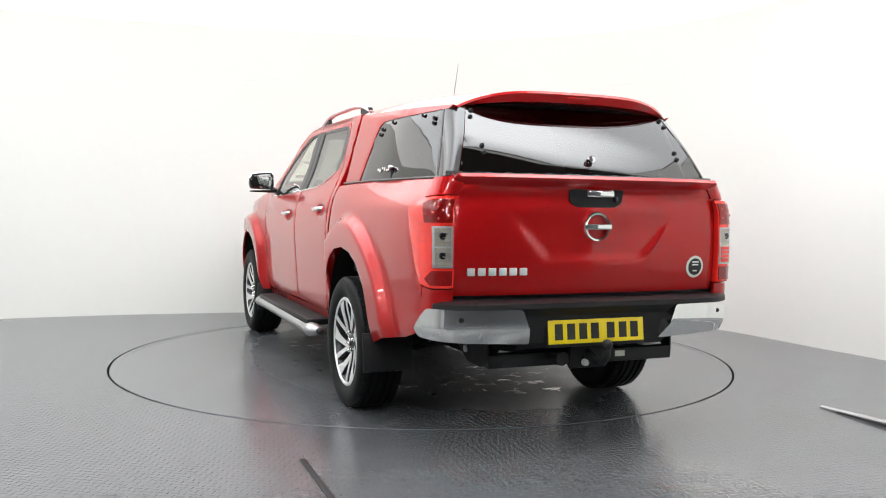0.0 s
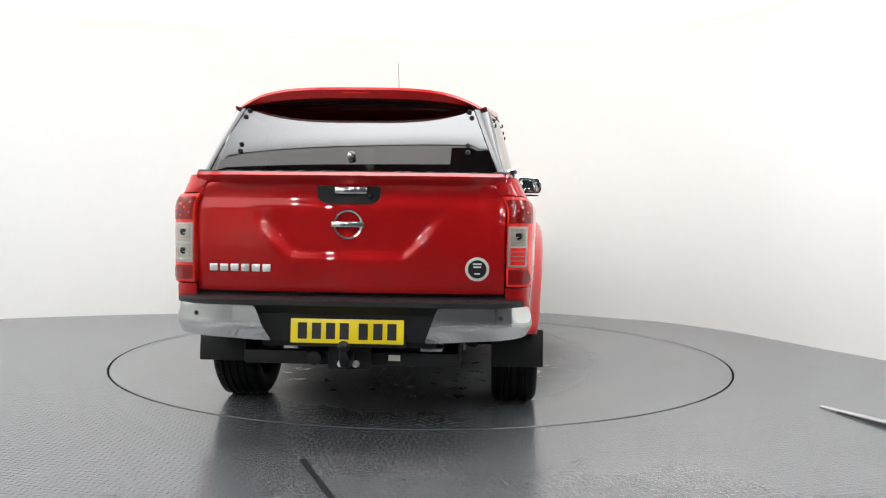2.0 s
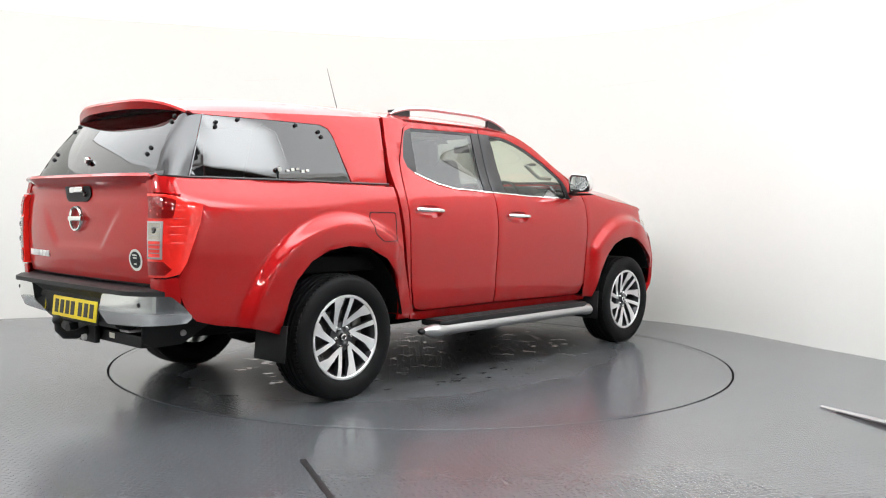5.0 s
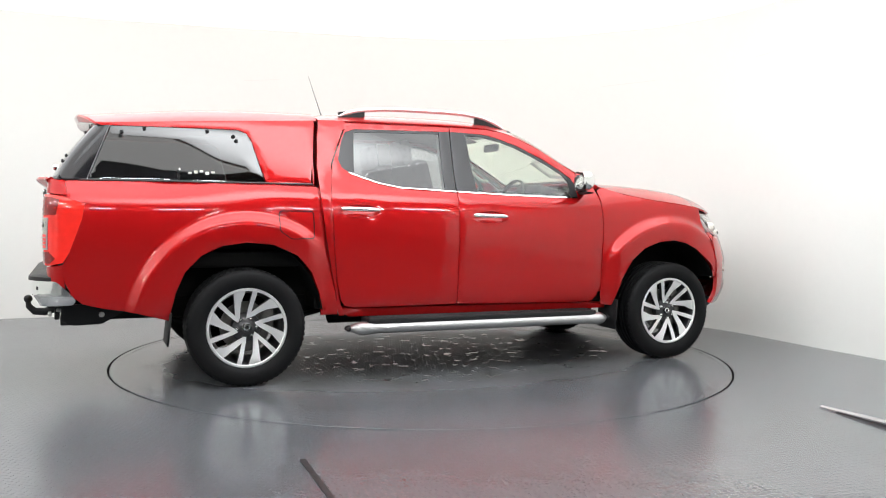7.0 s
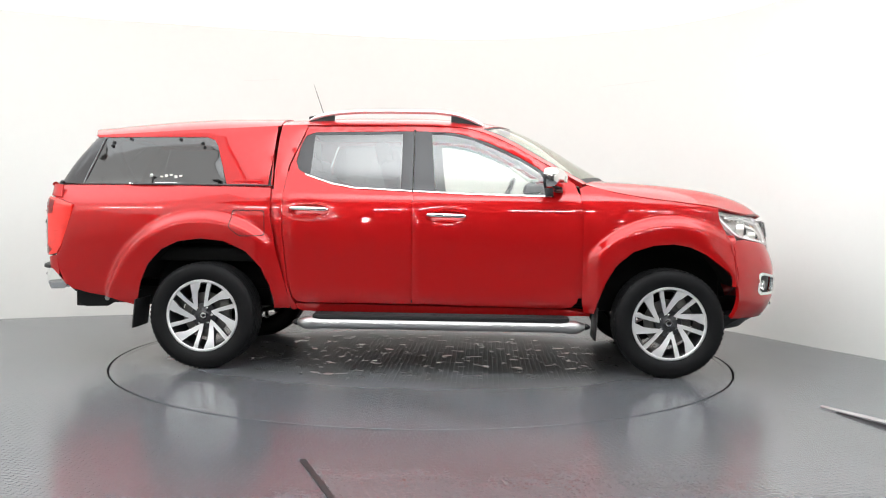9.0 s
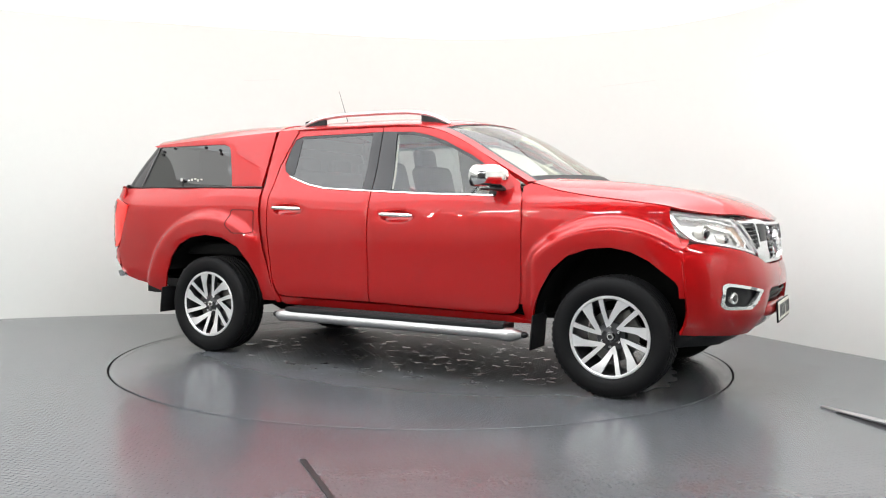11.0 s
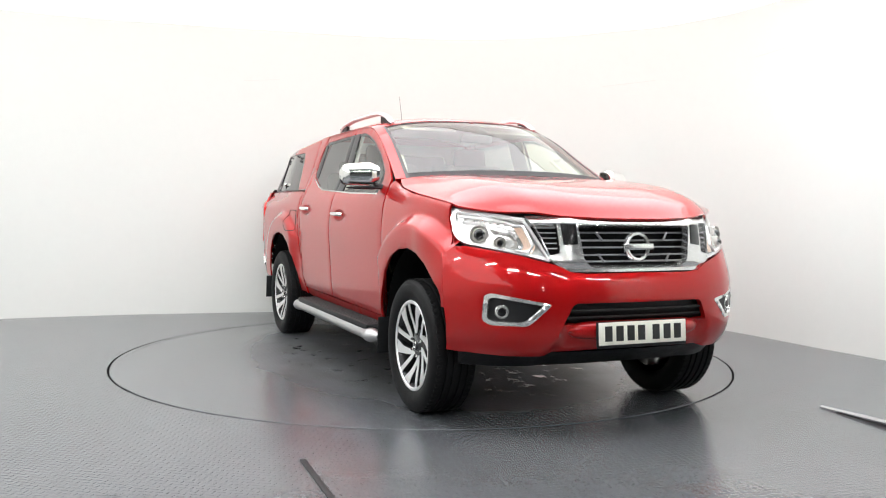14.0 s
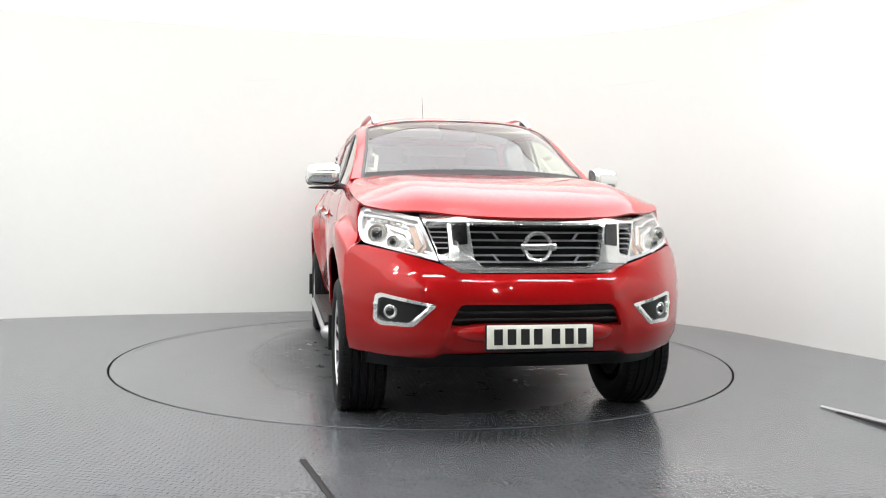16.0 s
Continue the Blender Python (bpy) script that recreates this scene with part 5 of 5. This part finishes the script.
    part("tow_plate", box((0.03, 0.20, 0.13), (-2.665, 0, 0.425), 0.006), BLACK, tow, "black hitch plate")
    for y in (-0.035, 0.035):
        part("tow_bolt", lathe([(0.0, -0.022), (0.015, -0.020), (0.018, 0.0)], 8, "x", (-2.70, y, 0.392)), CAST, tow, "galvanised bolt head")
    part("tow_neck", tube([(-2.66, 0, 0.43), (-2.74, 0, 0.405), (-2.80, 0, 0.41), (-2.835, 0, 0.445), (-2.838, 0, 0.475)], [0.026, 0.026, 0.024, 0.020, 0.016], 12), BLACK, tow, "black swan neck")
    bm = bmesh.new()
    bmesh.ops.create_uvsphere(bm, u_segments=16, v_segments=10, radius=0.027)
    bmesh.ops.translate(bm, vec=(-2.838, 0, 0.492), verts=bm.verts[:])
    part("tow_ball", bm, BLACK, tow, "black capped tow ball")
    part("tow_label", box((0.002, 0.055, 0.028), (-2.637, -0.205, 0.412), 0), WHITEPLATE, tow, "small white label")
    part("tow_socket", lathe([(0.0, -0.05), (0.032, -0.05), (0.036, -0.02), (0.036, 0.03), (0.0, 0.03)], 16, "x", (-2.66, 0.16, 0.415)), BLACK, tow, "black round trailer socket")
    part("under_plate", box((0.12, 0.10, 0.012), (-2.60, -0.38, 0.455), 0.002), CAST, tow, "pale metal tag under the bumper")
    # chassis rails, axles, tank
    for s in (1, -1):
        part("chassis_rail", box((4.7, 0.075, 0.12), (-0.15, s * 0.46, 0.46), 0.01), DARK, truck)
        part("rear_spring", tube([(-2.15, s * 0.55, 0.44), (-1.85, s * 0.55, 0.36), (-1.58, s * 0.55, 0.32), (-1.25, s * 0.55, 0.37), (-1.0, s * 0.55, 0.43)], 0.03, 6, 0.6), DARK, truck)
    for x in (HUB_X, -HUB_X):
        part("axle", tube([(x, -0.70, HUB_Z), (x, 0.70, HUB_Z)], 0.045, 10), DARK, truck)
    part("differential", lathe([(0.0, -0.15), (0.10, -0.12), (0.14, 0.0), (0.10, 0.12), (0.0, 0.15)], 16, "x", (-HUB_X, 0.05, HUB_Z)), DARK, truck)
    part("silencer", tube([(-0.9, -0.28, 0.36), (-0.35, -0.28, 0.36)], 0.085, 14, 0.8), DARK, truck)
    part("spare_wheel", lathe([(0.0, -0.06), (0.34, -0.06), (0.37, 0.0), (0.34, 0.09), (0.0, 0.09)], 32, "z", (-2.25, 0, 0.47)), DARK, truck, "dark spare wheel slung underneath")


def build_canopy():
    can = part("canopy", patch(canopy_roof, 0.0, 1.0, -1, 1, 40, 40, thick=0.01), RED, truck, "red hard canopy over the load bed")
    # rear lip of the roof
    rows = []
    for s in np.linspace(-1, 1, 41):
        p = Vector(canopy_roof(0, s))
        k = (1 - abs(s) ** 5)
        zb = min(p.z - 0.014, 1.630 - 0.032 * abs(s) ** 3)
        rows.append([p, p + Vector((-0.006, 0, -0.012)), Vector((p.x + 0.010, p.y, zb)), Vector((p.x + 0.05 + 0.05 * k, p.y, zb - 0.002))])
    part("roof_lip", loft(rows), RED, can, "red spoiler lip")
    part("brake_lamp", box((0.008, 0.13, 0.016), (-2.543, 0, 1.662), 0.003), REDLENS, can, "slim red brake lamp")
    # black sheet put in for the shade between the lip and the glass
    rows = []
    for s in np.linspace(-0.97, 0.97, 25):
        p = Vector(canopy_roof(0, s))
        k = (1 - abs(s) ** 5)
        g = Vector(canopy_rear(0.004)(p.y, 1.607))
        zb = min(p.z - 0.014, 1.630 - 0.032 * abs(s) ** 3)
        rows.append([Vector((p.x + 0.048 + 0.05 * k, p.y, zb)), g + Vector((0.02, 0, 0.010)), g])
    part("lip_shadow_panel", loft(rows), BLACK, can, "black sheet standing in for the shade under the lip")
    rw = [(-0.672, 1.270), (0.672, 1.270), (0.548, 1.609), (-0.548, 1.609)]
    rg = part("rear_window", panel(rounded(rw, 0.012), canopy_rear(), (-1, 0, 0), 0.05, thick=0.006), SMOKED, can, "dark smoked frameless glass")
    part("window_seal", panel([(-0.735, 1.262), (0.735, 1.262), (0.730, 1.284), (-0.730, 1.284)], canopy_rear(-0.002), (-1, 0, 0), 0.05, thick=0.012), TRIM, can, "black lower seal")
    c = Vector(canopy_rear(-0.012)(0, 1.352))
    knob = part("glass_latch", lathe([(0.0, -0.022), (0.016, -0.020), (0.020, -0.006), (0.014, 0.012)], 18, "x", c), CHROME, rg, "chrome lock knob")
    part("latch_tail", box((0.012, 0.018, 0.05), tuple(c + Vector((0.0, 0, -0.035))), 0.005), BLACK, knob, "black tail of the latch")
    for y, z in ((0.535, 1.578), (0.548, 1.546), (0.535, 1.405), (0.535, 1.372)):
        for s in (1, -1):
            part("hinge_bolt", lathe([(0.0, -0.010), (0.008, -0.009), (0.012, -0.002), (0.012, 0.004)], 12, "x", canopy_rear(-0.002)(s * y, z)), BLACK, rg, "round black bolt head")
    for s in (1, -1):
        o = (0, s, 0)
        red = [(-2.432, 1.606), (-2.0, 1.629), (-1.6, 1.651), (-1.112, 1.678), (-1.110, 1.655), (-1.130, 1.45), (-1.152, 1.29), (-1.152, 1.258), (-1.437, 1.258), (-1.444, 1.280), (-1.522, 1.532), (-1.548, 1.574), (-1.60, 1.594), (-2.40, 1.592)]
        part("canopy_side", panel(red, canopy_side(s), o, 0.04, thick=0.03), RED, can)
        cg = [(-2.475, 1.262), (-2.346, 1.591), (-1.60, 1.591), (-1.549, 1.572), (-1.524, 1.531), (-1.446, 1.262)]
        win = part("side_window", panel(cg, canopy_side(s, 0.004), o, 0.06, thick=0.006), SMOKED, can, "dark smoked lift-up side glass")
        # corner panel rounds from the rear glass to the side glass
        rows = []
        for t in np.linspace(0, 1, 9):
            z = 1.262 + 0.330 * t
            a = Vector(canopy_rear(0.0)(0.678 - 0.120 * t, z))
            c = Vector(canopy_rear(0.004)(0.737 - 0.125 * t, z))
            e = Vector(canopy_side(1, 0.002)(-2.484 + 0.130 * t, z))
            ring = [a.lerp(c, q).lerp(c.lerp(e, q), q) for q in np.linspace(0, 1, 11)]
            rows.append([Vector((p.x, s * p.y, p.z)) for p in ring])
        part("corner_panel", loft(rows), mat_corner, can, "gloss black corner panel")
        part("corner_seam", tube([canopy_side(s, -0.001)(x, z) for x, z in ((-2.479, 1.264), (-2.350, 1.591))], 0.003, 6), SLAT, can, "thin pale joint")
        part("window_seal", tube([canopy_side(s, 0.0)(x, 1.259) for x in np.linspace(-2.65, -1.14, 20)], 0.006, 6), TRIM, can, "black rubber seal along the bed")
        for x, z in ((-2.285, 1.553), (-2.292, 1.528), (-2.155, 1.578), (-1.79, 1.574), (-1.632, 1.548), (-1.615, 1.520)):
            part("hinge_bolt", lathe([(0.0, s * 0.010), (0.008, s * 0.009), (0.012, s * 0.002), (0.012, 0)], 12, "y", canopy_side(s, 0.0)(x, z)), BLACK, win, "round black bolt head")
        c = Vector(canopy_side(s, -0.004)(-1.965, 1.318))
        k2 = part("glass_latch", lathe([(0.0, s * 0.020), (0.014, s * 0.018), (0.017, s * 0.004), (0.012, -s * 0.01)], 16, "y", c), CHROME, win, "chrome lock knob")
        part("latch_tail", box((0.015, 0.012, 0.05), tuple(c + Vector((0, 0, -0.035))), 0.004), BLACK, k2, "black tail of the latch")
        for i in range(5):
            part("glass_mark", box((0.022, 0.001, 0.012 + 0.006 * (i % 2)), canopy_side(s, -0.0025)(-1.90 + i * 0.034, 1.312 + 0.006 * (i % 3)), 0), LINER, win, "faded white sticker mark")
    # front of the canopy, facing the cab
    part("canopy_front", panel([(-0.645, 1.672), (-0.4, 1.735), (0.4, 1.735), (0.645, 1.672), (0.76, 1.26), (-0.76, 1.26)], lambda y, z: (-1.125, y, z), (1, 0, 0), 0.15, thick=0.01), RED, can)
    part("bed_liner", box((1.45, 1.35, 0.04), (-1.88, 0, 0.86), 0.01), DARK, truck, "black load bed floor")
    for s in (1, -1):
        rows = [[(x, s * (side_y(x, 1.247) - 0.002), 1.2475), (x, s * (canopy_y(x, 1.258) + 0.001), 1.2535), (x, s * (canopy_y(x, 1.258) - 0.05), 1.2540), (x, s * (canopy_y(x, 1.258) - 0.05), 1.21)] for x in np.linspace(-2.64, -1.125, 30)]
        part("bed_cap", loft(rows), RED, truck, "red top rail of the load bed")


mat_corner = mat("smoked_corner", (0.012, 0.012, 0.014), 0.10, 0, 0.4, scale=40)


def build_wheels():
    """Alloy wheels: dark barrel, machined twin spokes, tyre with ribs."""
    W = 0.1275
    prof = [(0.240, 0.100), (0.262, 0.120), (0.300, W), (0.332, W - 0.002), (0.348, 0.116), (0.358, 0.104), (0.3625, 0.088)]
    tread = []
    for c in (0.060, 0.022, -0.022, -0.060):
        tread += [(0.3645, c + 0.008), (0.3555, c + 0.005), (0.3555, c - 0.005), (0.3645, c - 0.008)]
    full = prof + tread + [(r, -h) for r, h in prof[::-1]]
    tyre_bm = lathe(full, 72)
    blocks = []
    for k in range(64):
        a = k * math.tau / 64
        for s in (1, -1):
            bm = box((0.020, 0.030, 0.010), (0, s * 0.090, 0.3583), 0.002, pose(0, 0, 0, 0, 0, s * 12), 1)
            bmesh.ops.transform(bm, matrix=Matrix.Rotation(a + s * 0.02, 4, "Y"), verts=bm.verts[:])
            blocks.append(bm)
    tread_bm = join(*blocks)
    barrel = lathe([(0.244, 0.098), (0.248, 0.108), (0.238, 0.110), (0.226, 0.100), (0.215, 0.06), (0.205, -0.02), (0.205, -0.11)], 60)
    lip = lathe([(0.2475, 0.1085), (0.2440, 0.1125), (0.2330, 0.1125), (0.2280, 0.1065)], 72)
    # one twin spoke: a V with its point at the hub
    def dish(u, v):
        r = math.hypot(u, v)
        return (u, 0.076 + 0.030 * smoothstep((r - 0.05) / 0.19), v)

    def pol(r, deg):
        return (r * math.sin(radians(deg)), r * math.cos(radians(deg)))
    # swept: a slim arm and a broad arm that both trail from the hub
    vee = [pol(r, -c) for r, c in ((0.058, 2), (0.092, 4.5), (0.14, 7.5), (0.232, 10.5), (0.232, 18), (0.165, 17.8), (0.100, 19), (0.13, 28), (0.175, 36), (0.232, 41), (0.232, 60), (0.200, 56.5), (0.165, 50), (0.136, 46), (0.100, 39), (0.072, 28), (0.060, 14))]
    spoke_face = panel(vee, dish, (0, 1, 0), 0.03, thick=0.004, roll=0.0008)
    spoke_back = panel([(u * 1.0, v) for u, v in vee], lambda u, v: (u, dish(u, v)[1] - 0.0042, v), (0, 1, 0), 0.03, thick=0.030, roll=0)
    hub = lathe([(0.0, 0.082), (0.030, 0.082), (0.034, 0.078), (0.060, 0.070), (0.086, 0.068), (0.092, 0.055), (0.092, 0.0)], 36)
    cap = lathe([(0.0, 0.090), (0.024, 0.089), (0.030, 0.084), (0.031, 0.074)], 28)
    ring = lathe([(0.012, 0.0905), (0.013, 0.0922), (0.019, 0.0918), (0.020, 0.090)], 24)
    nut = lathe([(0.0, 0.094), (0.006, 0.094), (0.0095, 0.089), (0.0105, 0.068)], 6)
    disc = lathe([(0.07, 0.028), (0.155, 0.028), (0.155, 0.006), (0.07, 0.006)], 40)
    wheel = part("wheel", barrel, RIMDARK, truck, "dark alloy wheel with machined twin spokes")
    part("tyre", tyre_bm, RUBBER, wheel, "black road tyre", smooth=35)
    t = part("tread", tread_bm, RUBBER, wheel, "shoulder tread blocks", smooth=20)
    t["kind"] = "stuff"
    part("rim_lip", lip, MACHINED, wheel, "bright machined rim lip")
    part("hub", hub, RIMDARK, wheel)
    part("centre_cap", cap, GLOSSBLACK, wheel, "gloss black centre cap")
    part("cap_ring", ring, CHROME, wheel, "small chrome ring emblem")
    part("brake_disc", disc, STEEL, wheel, "grey steel brake disc")
    cal = box((0.07, 0.06, 0.15), (-0.14, 0.02, 0.03), 0.015)
    part("brake_caliper", cal, STEEL, wheel, "pale metal caliper")
    f0 = part("spoke", spoke_face, MACHINED, wheel, "machined twin spoke")
    b0 = part("spoke_back", spoke_back, RIMDARK, wheel)
    n0 = part("lug_nut", nut, CHROME, wheel)
    nuts_at = 0.057
    n0.matrix_basis = Matrix.Rotation(radians(30), 4, "Y") @ Matrix.Translation((0, 0, nuts_at))
    for k in range(1, 6):
        for ob in (f0, b0, n0):
            c = ob.copy()
            scene.collection.objects.link(c)
            c.parent = wheel
            c.matrix_basis = Matrix.Rotation(k * math.tau / 6, 4, "Y") @ ob.matrix_basis
    places = [(HUB_X, -1, 29), (-HUB_X, -1, 2), (HUB_X, 1, 41), (-HUB_X, 1, 15)]
    for i, (x, s, spin) in enumerate(places):
        m = Matrix.Translation((x, s * 0.783, HUB_Z)) @ Matrix.Rotation(0 if s > 0 else math.pi, 4, "Z") @ Matrix.Rotation(radians(spin), 4, "Y")
        if i == 0:
            wheel.matrix_basis = m
        else:
            copy_thing(wheel, m)


def build_steps():
    for s in (1, -1):
        def at(x, dy, dz):
            return (x, s * (0.905 + dy), 0.345 + dz)
        xs = np.linspace(-0.92, 1.02, 60)
        rows = []
        for i, x in enumerate(xs):
            t = i / 59
            k = smoothstep(min(t, 1 - t) / 0.03)
            r = 0.5 + 0.5 * k + 0.22 * k * smoothstep((0.085 - min(t, 1 - t)) / 0.03)
            rows.append([at(x, 0.045 * r * math.cos(a) - (1 - k) * 0.03, -0.012 + 0.036 * r * math.sin(a)) for a in np.linspace(0, math.tau, 15)[:-1]])
        step = part("side_step", loft(rows, True, True), SATIN, truck, "silver tubular side step")
        part("step_tread", box((1.72, 0.170, 0.040), (0.05, s * 0.846, 0.376), 0.008), BLACK, step, "black ribbed tread pad")
        for x, d in ((-0.92, -1), (1.02, 1)):
            part("end_cap", loft([[at(x + d * (0.012 * j - 0.004), 0.042 * q * math.cos(a) - 0.03, -0.012 + 0.032 * q * math.sin(a)) for a in np.linspace(0, math.tau, 15)[:-1]] for j, q in enumerate((0.62, 0.66, 0.55, 0.25))], True, True), BLACK, step, "black rubber end cap")
        for k in range(7):
            part("tread_rib", box((1.66, 0.008, 0.006), (0.05, s * (0.79 + k * 0.019), 0.397), 0.002, None, 1), BLACK, step)
        for x in (-0.6, 0.1, 0.75):
            part("step_bracket", box((0.06, 0.42, 0.03), (x, s * 0.66, 0.37), 0.005), DARK, step)


def build_mirrors():
    for s in (1, -1):
        rows = []
        for i, t in enumerate(np.linspace(0, 1, 14)):
            y = 0.845 + 0.205 * t
            hgt = 0.078 * (1 - 0.20 * t) * (1 - max(0, (t - 0.85) / 0.15) ** 2 * 0.55) * (0.72 + 0.28 * smoothstep(t / 0.2))
            dep = 0.085 * (1 - 0.35 * t) * (1 - max(0, (t - 0.85) / 0.15) ** 2 * 0.5)
            zc = 1.326 - 0.006 * t
            ring = []
            for a in np.linspace(0, math.tau, 21)[:-1]:
                c, sn = math.cos(a), math.sin(a)
                px = 0.785 + (dep * 1.25 * max(c, 0) ** 0.8 if c > 0 else -0.028 * abs(c) ** 0.35) - 0.045 * t
                ring.append((px, s * y, zc + hgt * math.copysign(abs(sn) ** 0.75, sn)))
            rows.append(ring)
        mirror = part("door_mirror", loft(rows, True, True), CHROME, truck, "chrome door mirror")
        glass_line = [(0.865, 1.262), (1.025, 1.265), (1.035, 1.30), (1.022, 1.362), (0.87, 1.378), (0.858, 1.33)]
        part("mirror_glass", panel([(y, z) for y, z in rounded(glass_line, 0.02)], lambda y, z: (0.752 - 0.22 * (y - 0.85), s * y, z), (-1, 0, 0), 0.04, thick=0.004), mat_mirror, mirror, "silvered mirror glass")
        part("mirror_rim", panel([(y, z) for y, z in rounded([(0.848, 1.250), (1.035, 1.255), (1.050, 1.30), (1.030, 1.375), (0.86, 1.390), (0.845, 1.33)], 0.02)], lambda y, z: (0.7545 - 0.22 * (y - 0.85), s * y, z), (-1, 0, 0), 0.04, thick=0.02), BLACK, mirror, "black mirror rim")
        lower = [(0.83 - 0.20 * (y - 0.85), s * y, 1.238 - 0.01 * (y - 0.85)) for y in np.linspace(0.80, 1.03, 8)]
        part("mirror_base", tube(lower, [0.026, 0.028, 0.028, 0.026, 0.024, 0.022, 0.018, 0.012], 10, 0.4), BLACK, mirror, "black mirror underside")
        part("mirror_arm", tube([(0.83, s * 0.775, 1.235), (0.83, s * 0.86, 1.255)], 0.026, 10, 0.7), BLACK, mirror, "black mirror arm")
        part("mirror_repeater", box((0.02, 0.03, 0.045), (0.875, s * 0.875, 1.318), 0.006), CLEARLENS, mirror, "clear repeater lamp")
        part("mirror_sail", panel([(0.745, 1.207), (0.80, 1.207), (0.80, 1.30), (0.765, 1.345), (0.745, 1.355)], flank(s, 0.001), (0, s, 0), 0.03, thick=0.01), BLACK, truck, "black mirror sail")


mat_mirror = mat("mirror_silver", (0.9, 0.9, 0.9), 0.01, 1.0, vary=0.0)


def build_cabin():
    """What shows through the glass."""
    def seat(x, y, w, back_h):
        st = part("seat", box((0.50, w, 0.16), (x, y, 0.80), 0.05, None, 3), SEAT, truck, "dark cloth seat cushion")
        part("seat_back", box((0.13, w, back_h), (x - 0.29, y, 0.84 + back_h / 2), 0.05, pose(0, 0, 0, 0, -14, 0), 3), SEAT, st, "dark cloth backrest")
        return st
    for y in (-0.37, 0.37):
        st = seat(0.02, y, 0.50, 0.62)
        part("head_restraint", box((0.09, 0.27, 0.18), (-0.40, y, 1.505), 0.04, pose(0, 0, 0, 0, -10, 0), 3), SEAT, st, "dark head restraint")
        for k in (-0.06, 0.06):
            part("restraint_post", tube([(-0.385, y + k, 1.38), (-0.395, y + k, 1.46)], 0.007, 6), STEEL, st)
    st = seat(-0.62, 0.0, 1.30, 0.56)
    for y in (-0.42, 0.0, 0.42):
        part("head_restraint", box((0.09, 0.25, 0.13), (-0.99, y, 1.43), 0.04, None, 3), SEAT, st, "dark head restraint")
    rows = []
    for y in np.linspace(-0.74, 0.74, 20):
        rows.append([(1.16 - 0.18 * (y / 0.74) ** 2, y, 1.225), (0.92, y, 1.255), (0.74, y, 1.245), (0.66, y, 1.18), (0.68, y, 0.95), (0.85, y, 0.70), (1.0, y, 0.70)])
    part("dashboard", loft(rows, True, True), DASH, truck, "dark moulded dashboard", smooth=50)
    part("instrument_hood", box((0.20, 0.36, 0.08), (0.72, -0.37, 1.25), 0.03, pose(0, 0, 0, 0, 10, 0), 3), DASH, truck, "dark instrument hood")
    wheel_m = Matrix.Translation((0.47, -0.37, 1.16)) @ pose(0, 0, 0, 0, -66, 0)
    bm = lathe([(0.178, 0.0), (0.182, 0.012), (0.192, 0.015), (0.200, 0.0), (0.192, -0.015), (0.182, -0.012)], 40, "z", close=True)
    bmesh.ops.transform(bm, matrix=wheel_m, verts=bm.verts[:])
    sw = part("steering_wheel", bm, DASH, truck, "black steering wheel")
    hubm = box((0.15, 0.12, 0.05), (0, 0, -0.02), 0.02)
    bmesh.ops.transform(hubm, matrix=wheel_m, verts=hubm.verts[:])
    part("wheel_boss", hubm, DASH, sw)
    for a in (0, math.pi, -math.pi / 2):
        sp = tube([(0.05 * math.sin(a), 0.05 * math.cos(a), -0.01), (0.185 * math.sin(a), 0.185 * math.cos(a), 0.0)], 0.013, 6)
        bmesh.ops.transform(sp, matrix=wheel_m, verts=sp.verts[:])
        part("wheel_arm", sp, DASH, sw)
    part("headliner", patch(lambda u, s: top(u, s * 0.97, -0.025), 0.1, 4.25, -1, 1, 16, 16, flip=True, thick=0), LINER, truck, "pale cloth headliner")
    part("cabin_mirror", box((0.03, 0.24, 0.06), (0.50, 0.0, 1.60), 0.02, None, 3), BLACK, truck, "black interior mirror")
    for s in (1, -1):
        part("sun_visor", box((0.15, 0.40, 0.015), (0.36, s * 0.32, 1.675), 0.006, pose(0, 0, 0, 0, 18, 0)), LINER, truck, "pale folded sun visor")
        part("grab_rail", tube([(0.62, s * 0.62, 1.47), (0.55, s * 0.575, 1.46), (0.70, s * 0.60, 1.36), (0.78, s * 0.655, 1.36)], 0.014, 8), LINER, truck, "pale grab rail on the pillar")
        part("pillar_lining", patch(lambda u, t: top(u, t, -0.03), 4.0, 6.9, s * 0.90, s * 0.985, 14, 3, flip=True, thick=0), LINER, truck, "pale pillar lining")
        part("door_card", panel([(-0.90, 1.235), (0.85, 1.195), (0.95, 0.60), (-0.92, 0.60)], flank(s, 0.075), (0, -s, 0), 0.12, thick=0.04), DASH, truck, "dark inner door card")
        part("inner_pillar", panel([(-0.24, 1.64), (-0.03, 1.64), (0.0, 1.24), (-0.24, 1.24)], flank(s, 0.045), (0, -s, 0), 0.1, thick=0.02), LINER, truck, "pale inner pillar cover")


build_rear()
build_canopy()
build_wheels()
build_steps()
build_mirrors()
build_cabin()


# ---- what turns
def motions():
    rows_table, rows_truck = [], []
    for t, deg in TURN:
        m = pose(0, 0, 0, 0, 0, deg)
        rows_table.append((t, m))
        rows_truck.append((t, m @ Matrix.Translation(-AXLE_MID)))
    walk(turntable, rows_table)
    walk(truck, rows_truck)


motions()
